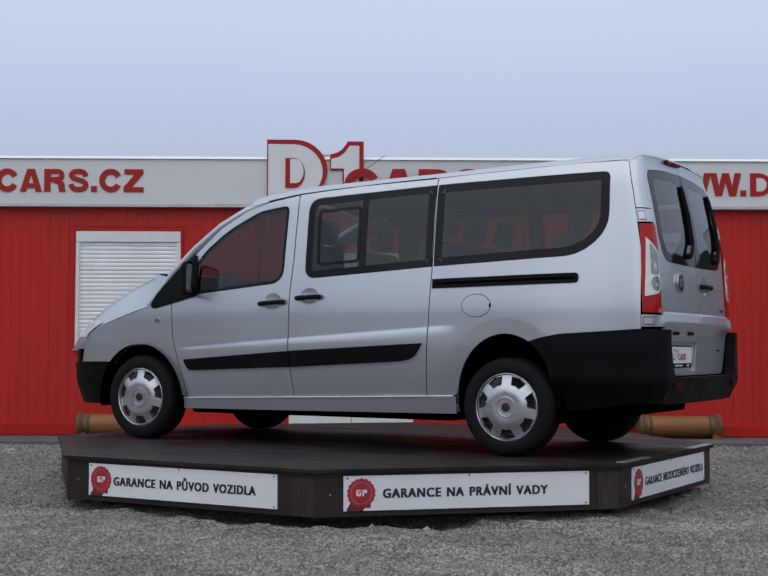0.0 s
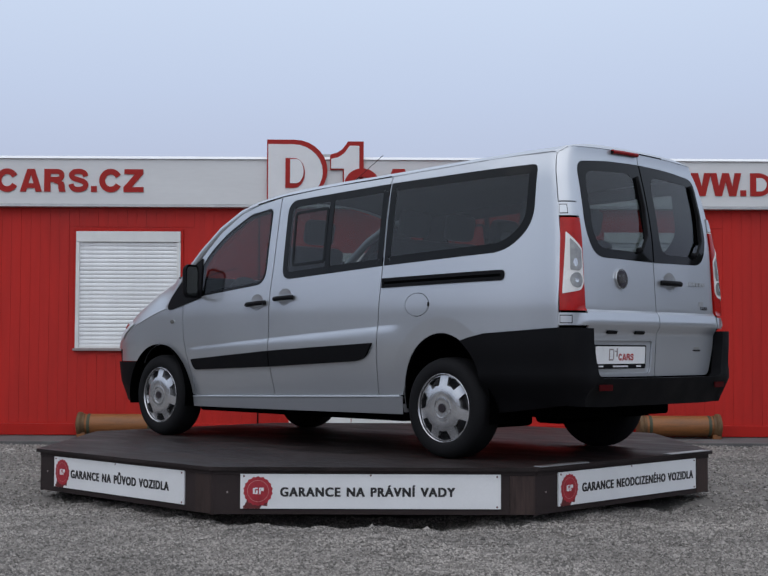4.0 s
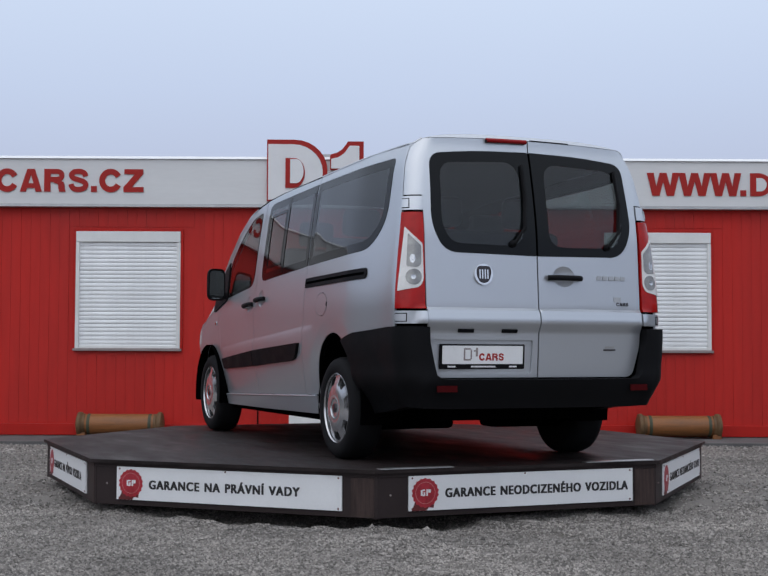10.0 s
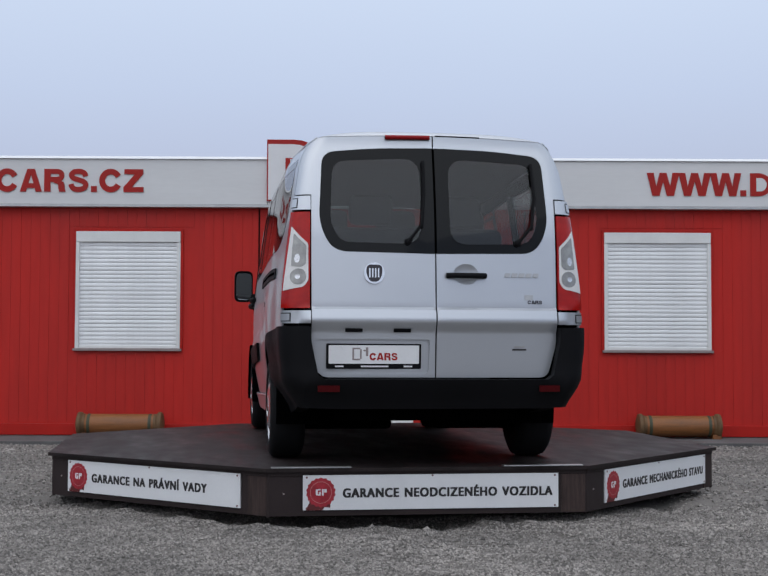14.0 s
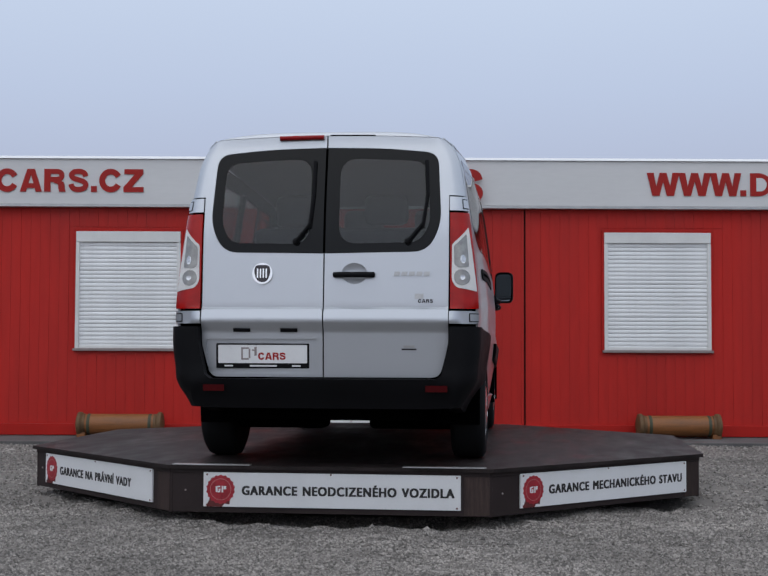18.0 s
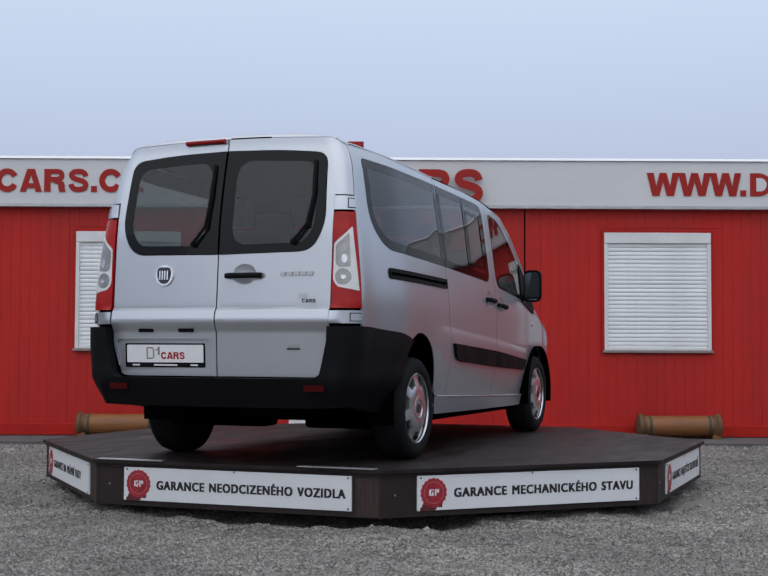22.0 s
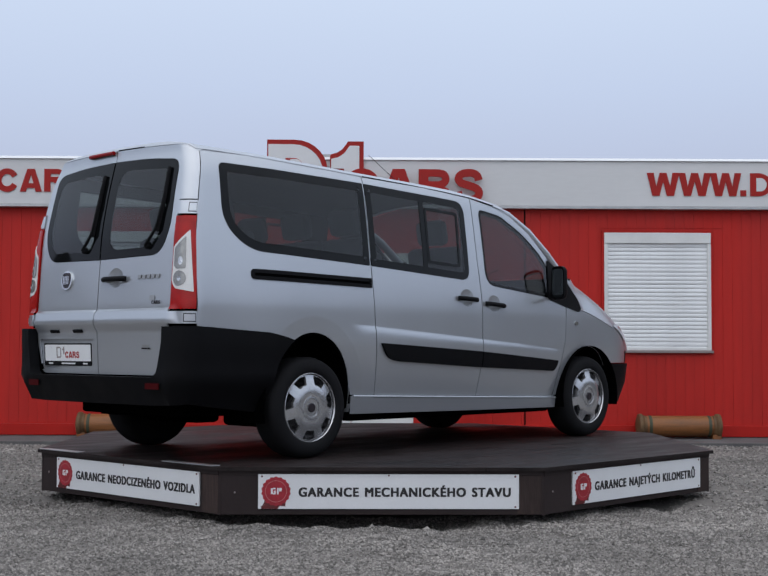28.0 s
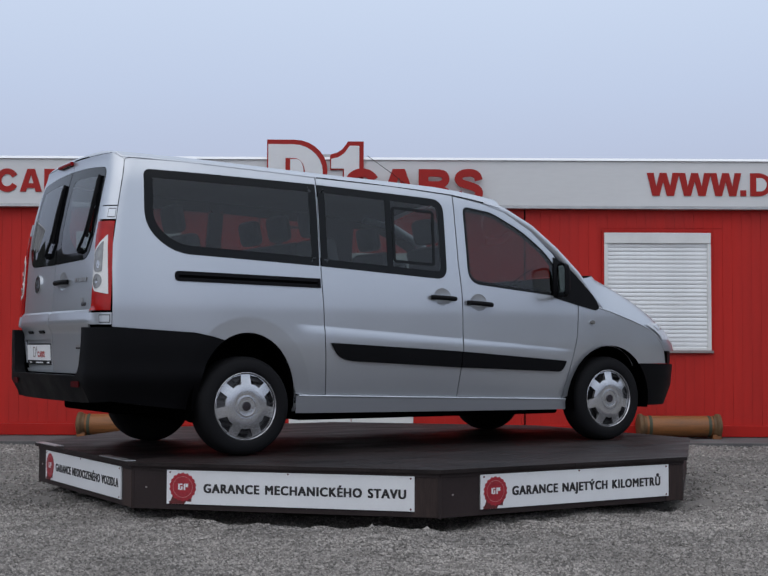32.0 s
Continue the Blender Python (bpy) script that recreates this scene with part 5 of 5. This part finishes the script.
def build_top(v):
    vs = [(-1 + 2 * i / 28) for i in range(29)]
    rows_ = []
    def station(x):
        zg, w = gutter_z(x), half_width(max(x, -2.2), gutter_z(x))
        c_ = pline(x, ((-2.40, 0.082), (-2.0, 0.088), (-0.5, 0.098), (0.55, 0.135)))
        dx = 0.17 * clamp((x + 0.5) / 1.05) ** 2
        return [Vector((x + dx * (1 - abs(q) ** 3), q * w, zg + c_ * (1 - abs(q) ** pline(x, ((-2.4, 4.6), (0.5, 3.4)))))) for q in vs]
    # the roof rolls over to the rear doors
    p3 = station(-2.30)
    for u in (0.0, 0.2, 0.4, 0.6, 0.8):
        row_ = []
        for q, b in zip(vs, p3):
            a = m_rear(q * 0.768, rear_top(q * 0.768) + 0.002, 0.003)
            c_ = Vector((a.x + 0.004, (a.y + b.y) / 2, b.z + 0.002))
            row_.append(a * (1 - u) ** 2 + c_ * 2 * u * (1 - u) + b * u * u)
        rows_.append(row_)
    for x in (-2.3, -2.1, -1.8, -1.5, -1.2, -1.0, -0.7, -0.4, -0.1, 0.11, 0.3, 0.45, 0.55):
        rows_.append(station(x))
    part("roof", grid(rows_), M["paint"], v, "silver roof", smooth=True, angle=50)
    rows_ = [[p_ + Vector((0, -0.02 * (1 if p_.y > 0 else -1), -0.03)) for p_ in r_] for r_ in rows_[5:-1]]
    part("head_lining", grid(rows_), M["head_lining"], v, "head lining coloured dark for the cabin's shade", smooth=True)
    for s in (1, -1):
        pts = [m_side(s)(x, gutter_z(x) + 0.004, -0.004) for x in (-0.99, -0.6, -0.2, 0.11, 0.30, 0.40)]
        edge = [m_side(s)(x, gutter_z(x) + 0.003, -0.006) for x in (-1.0, -1.4, -1.8, -2.1, -2.25)] + [m_rear(s * corner_u(1.904), 1.908, -0.006), m_rear(s * 0.735, rear_top(0.735) + 0.002, -0.006), m_rear(s * 0.69, rear_top(0.69), -0.006)]
        part("roof_edge", tube(edge, 0.010, n=8), M["paint"], v, smooth=True, angle=60)
        part("roof_strip", tube(pts, 0.0042, n=6), M["gap"], v, "thin black roof seam")
    # windscreen and bonnet
    def loft(stations, power, vs=vs):
        rr = []
        for (xe, ze), (xc, zc) in stations:
            ye = m_side(1)(xe, ze).y - 0.004
            rr.append([Vector((xc + (xe - xc) * abs(q) ** power, q * ye, zc + (ze - zc) * abs(q) ** power)) for q in vs])
        return rr
    ws = loft((((0.55, 1.75), (0.72, 1.885)), ((0.70, 1.685), (0.90, 1.80)), ((0.86, 1.59), (1.08, 1.70)), ((1.07, 1.44), (1.30, 1.565)), ((1.27, 1.265), (1.47, 1.43)), ((1.47, 1.035), (1.61, 1.295))), 2.6)
    o = part("windscreen", grid(ws), M["clear"], v, "large raked windscreen", smooth=True)
    o.visible_shadow = False
    bonnet = loft((((1.29, 1.238), (1.60, 1.290)), ((1.37, 1.135), (1.605, 1.290)), ((1.44, 1.028), (1.61, 1.287)), ((1.58, 0.998), (1.79, 1.214)), ((1.72, 0.960), (1.98, 1.127)), ((1.84, 0.925), (2.12, 1.052)), ((1.95, 0.888), (2.235, 0.976)), ((2.04, 0.853), (2.33, 0.894)), ((2.12, 0.810), (2.42, 0.815)), ((2.18, 0.74), (2.49, 0.745)), ((2.22, 0.69), (2.52, 0.69))), 8.0, [math.sin(q * math.pi / 2) for q in vs])
    part("bonnet", grid(bonnet), M["paint"], v, "silver bonnet", smooth=True)
    for k0, k1 in ((22, 15), (12, 6)):
        foot, tip = ws[5][k0], ws[5][k1].lerp(ws[4][k1], 0.55)
        mid = foot.lerp(tip, 0.5)
        part("windscreen_wiper", tube([foot + Vector((0.012, 0, 0.012)), mid + Vector((0.030, 0, 0.030)), tip + Vector((0.014, 0, 0.012))], 0.0045, n=6), M["black_plastic"], v, "black windscreen wiper")
    part("front_panel", grid([[m_nose(a, z) for a in range(-60, 61, 5)] for z in (0.585, 0.64, 0.69, 0.725)]), M["black_plastic"], v, "black front panel and grille surround", smooth=True)
    part("grille", grid([[m_nose(a, z, 0.006) for a in range(-25, 26, 5)] for z in (0.60, 0.66, 0.71)]), M["black_plastic"], v, "black grille")
    def on_bonnet(k, q, s, off):
        """A point on the bonnet: k along its rows of ribs, q from the middle to the edge."""
        i, f = int(k), k - int(k)
        c_ = (math.asin(q) / (math.pi / 2) + 1) / 2 * 28
        j, g = min(int(c_), 27), c_ - min(int(c_), 27)
        def at(ii):
            return bonnet[ii][j].lerp(bonnet[ii][j + 1], g)
        p_ = at(i).lerp(at(min(i + 1, 10)), f)
        return Vector((p_.x + off * 0.6, s * (p_.y + off), p_.z + off * 0.6))
    for s in (1, -1):
        def lens(grow, off):
            return grid([[on_bonnet(k, qa + (0.985 + grow * 0.3 - qa) * w_ / 5, s, off) for w_ in range(6)] for k, qa in ((6.1 - grow, 0.94), (6.5, 0.895 - grow), (7.0, 0.86 - grow), (7.5, 0.85 - grow), (8.0, 0.86 - grow), (8.5 + grow, 0.91))])
        h = part("headlamp", lens(0.012, 0.004), M["paint"], v, "swept-back headlamp", smooth=True)
        part("lens", lens(0.0, 0.008), M["head_lens"], h, "clear glassy lens", smooth=True)
        part("reflector_bowl", grid([[on_bonnet(k, q, s, 0.011) for q in (0.90, 0.93, 0.955)] for k in (6.6, 6.9, 7.25)]), M["amber"], h, "bright reflector", smooth=True)
    bm = grid([[m_nose(a, z, (0.018 if z > 0.3 else 0.0) * clamp((90 - abs(a)) / 18)) for a in [-87, -84, -80, -75] + list(range(-70, 71, 5)) + [75, 80, 84, 87]] for z in (0.255, 0.30, 0.42, 0.54, 0.572, 0.582)])
    part("front_bumper", bm, M["black_plastic"], v, "black plastic front bumper", smooth=True, angle=60)
    part("aerial", tube([(0.36, 0.0, 1.915), (0.11, 0.0, 2.06), (-0.12, 0.0, 2.185)], 0.0022, n=6), M["black_plastic"], v, "thin black roof aerial")


def build_wheel(v, x, s):
    y = s * (0.905 if x < 0 else 0.862)
    m_ = Matrix.Translation((x, y, 0.322)) @ Matrix.Rotation(radians(-90 * s), 4, "X")
    w = part("wheel", lathe(bmesh.new(), [(0.20, -0.205), (0.275, -0.215), (0.310, -0.200), (0.322, -0.17), (0.3225, -0.05), (0.312, -0.018), (0.285, 0.0), (0.245, 0.004), (0.222, -0.006), (0.20, -0.03)], 48, m_), M["rubber"], v, "black tyre with silver wheel cover", smooth=True, angle=50)
    part("rim_well", lathe(bmesh.new(), [(0.212, -0.030), (0.19, -0.050), (0.13, -0.055), (0.05, -0.045)], 32, m_), M["rim_steel"], w, "dark steel rim behind the cover", smooth=True)
    holes = []
    for k in range(7):
        a = 2 * math.pi * (k + (0.75 if s > 0 else 0.25)) / 7
        def pt(r_, d):
            return (r_ * math.cos(a + d), r_ * math.sin(a + d))
        holes.append(rounded([pt(0.146, -0.215), pt(0.150, 0.0), pt(0.146, 0.215), pt(0.203, 0.283), pt(0.207, 0.0), pt(0.203, -0.283)], [0.007, 0.0, 0.007, 0.004, 0.0, 0.004], 4))
    def dome(a, b, off=0.0):
        r_ = math.hypot(a, b)
        h = pline(r_, ((0, 0.004), (0.06, 0.005), (0.08, 0.010), (0.12, 0.007), (0.15, -0.002), (0.19, -0.014), (0.222, -0.018)))
        return m_ @ Vector((a, b, h - 0.004 + off))
    c_ = part("wheel_cover", patch(ellipse(0, 0, 0.222, 0.222, 56), dome, holes, step=0.02, thick=0.022), M["cover"], w, "seven-spoke silver plastic wheel cover", smooth=True, angle=40)
    part("rim_ring", lathe(bmesh.new(), [(0.224, -0.022), (0.226, -0.010), (0.218, -0.006), (0.213, -0.012), (0.212, -0.022)], 48, m_, cap=False), M["cover"], c_, smooth=True)
    part("hub_badge", lathe(bmesh.new(), [(0.030, 0.002), (0.028, 0.009), (0.020, 0.010)], 20, m_), M["badge"], c_, "dark round hub badge", smooth=True)
    part("hub_ring", lathe(bmesh.new(), [(0.072, 0.000), (0.073, 0.007), (0.062, 0.008), (0.060, 0.002)], 32, m_, cap=False), M["cover"], c_, smooth=True)


def build_cabin(v):
    part("floor_pan", boxed(-2.40, 1.55, -0.57, 0.57, 0.44, 0.50), M["gap"], v, "dark floor pan")
    part("underbody", boxed(-1.12, 1.10, -0.80, 0.80, 0.215, 0.437, 0.02), M["gap"], v, "dark underbody")
    part("underbody", boxed(-2.30, 2.30, -0.56, 0.56, 0.27, 0.436, 0.02), M["gap"], v, "dark underbody")
    part("rear_closing_panel", boxed(-2.44, -2.0, -0.72, 0.72, 0.37, 0.436, 0.01), M["gap"], v)
    # near-black blocks reach low to fill in the shade round the rear axle
    for y0, y1 in ((-0.70, -0.16), (0.12, 0.70)):
        part("axle_beam", boxed(-1.68, -1.46, y0, y1, 0.185, 0.40, 0.03), M["gap"], v, "dark blocks for the rear axle and the shade round it")
    part("axle_beam", tube([(-1.56, -0.75, 0.29), (-1.56, 0.75, 0.29)], 0.045, n=10), M["gap"], v)
    part("dashboard", boxed(1.15, 1.62, -0.74, 0.74, 0.80, 1.10, 0.05), M["trim_in"], v, "dark grey dashboard")
    part("steering_wheel", lathe(bmesh.new(), [(0.165, -0.014), (0.19, -0.012), (0.192, 0.012), (0.167, 0.014)], 32, Matrix.Translation((0.98, 0.40, 1.10)) @ Matrix.Rotation(radians(-62), 4, "Y")), M["trim_in"], v, "dark steering wheel", smooth=True)
    def seat(x, y, w):
        st = part("seat", boxed(x - 0.25, x + 0.25, y - w / 2, y + w / 2, 0.70, 0.86, 0.04), M["seat"], v, "dark grey fabric seat", smooth=True)
        part("backrest", boxed(-0.06, 0.06, y - w / 2, y + w / 2, 0, 0.70, 0.045, m=Matrix.Translation((x - 0.24, 0, 0.78)) @ Matrix.Rotation(radians(-12), 4, "Y")), M["seat"], st, smooth=True)
        part("seat_base", boxed(x - 0.20, x + 0.20, y - w / 2 + 0.04, y + w / 2 - 0.04, 0.50, 0.70), M["trim_in"], st)
        n = max(1, round(w / 0.46))
        for i in range(n):
            yy = y - w / 2 + w * (i + 0.5) / n
            part("headrest", boxed(-0.045, 0.045, yy - 0.14, yy + 0.14, 0.715, 0.91, 0.045, m=Matrix.Translation((x - 0.24, 0, 0.78)) @ Matrix.Rotation(radians(-12), 4, "Y")), M["seat"], st, smooth=True)
    seat(0.55, 0.42, 0.50)
    seat(0.55, -0.42, 0.50)
    seat(-0.48, 0.22, 0.96)
    seat(-0.48, -0.52, 0.46)
    seat(-1.42, 0.0, 1.14)


van = thing("van", "silver passenger van with dark windows and black bumpers", "van")
for side_ in (1, -1):
    build_flank(van, side_)
    build_lamp(van, side_)
build_rear(van)
build_top(van)
for x_ in (-1.56, 1.56):
    for side_ in (1, -1):
        build_wheel(van, x_, side_)
build_cabin(van)


# ---- what turns ----
def motions():
    turn_rows = ((0, 1.61), (4, -13.03), (8, -27.95), (12, -42.55), (16, -57.18), (20, -72.25), (24, -87.07), (28, -101.91), (32, -116.81))
    walk(turntable, [(t, pose(0, -0.02, 0, 0, 0, a + 147.9)) for t, a in turn_rows])
    walk(van, [(t, pose(0, -0.02, 0, 0, 0, a + 147.9) @ pose(0.041, 0.004, DECK)) for t, a in turn_rows])


motions()
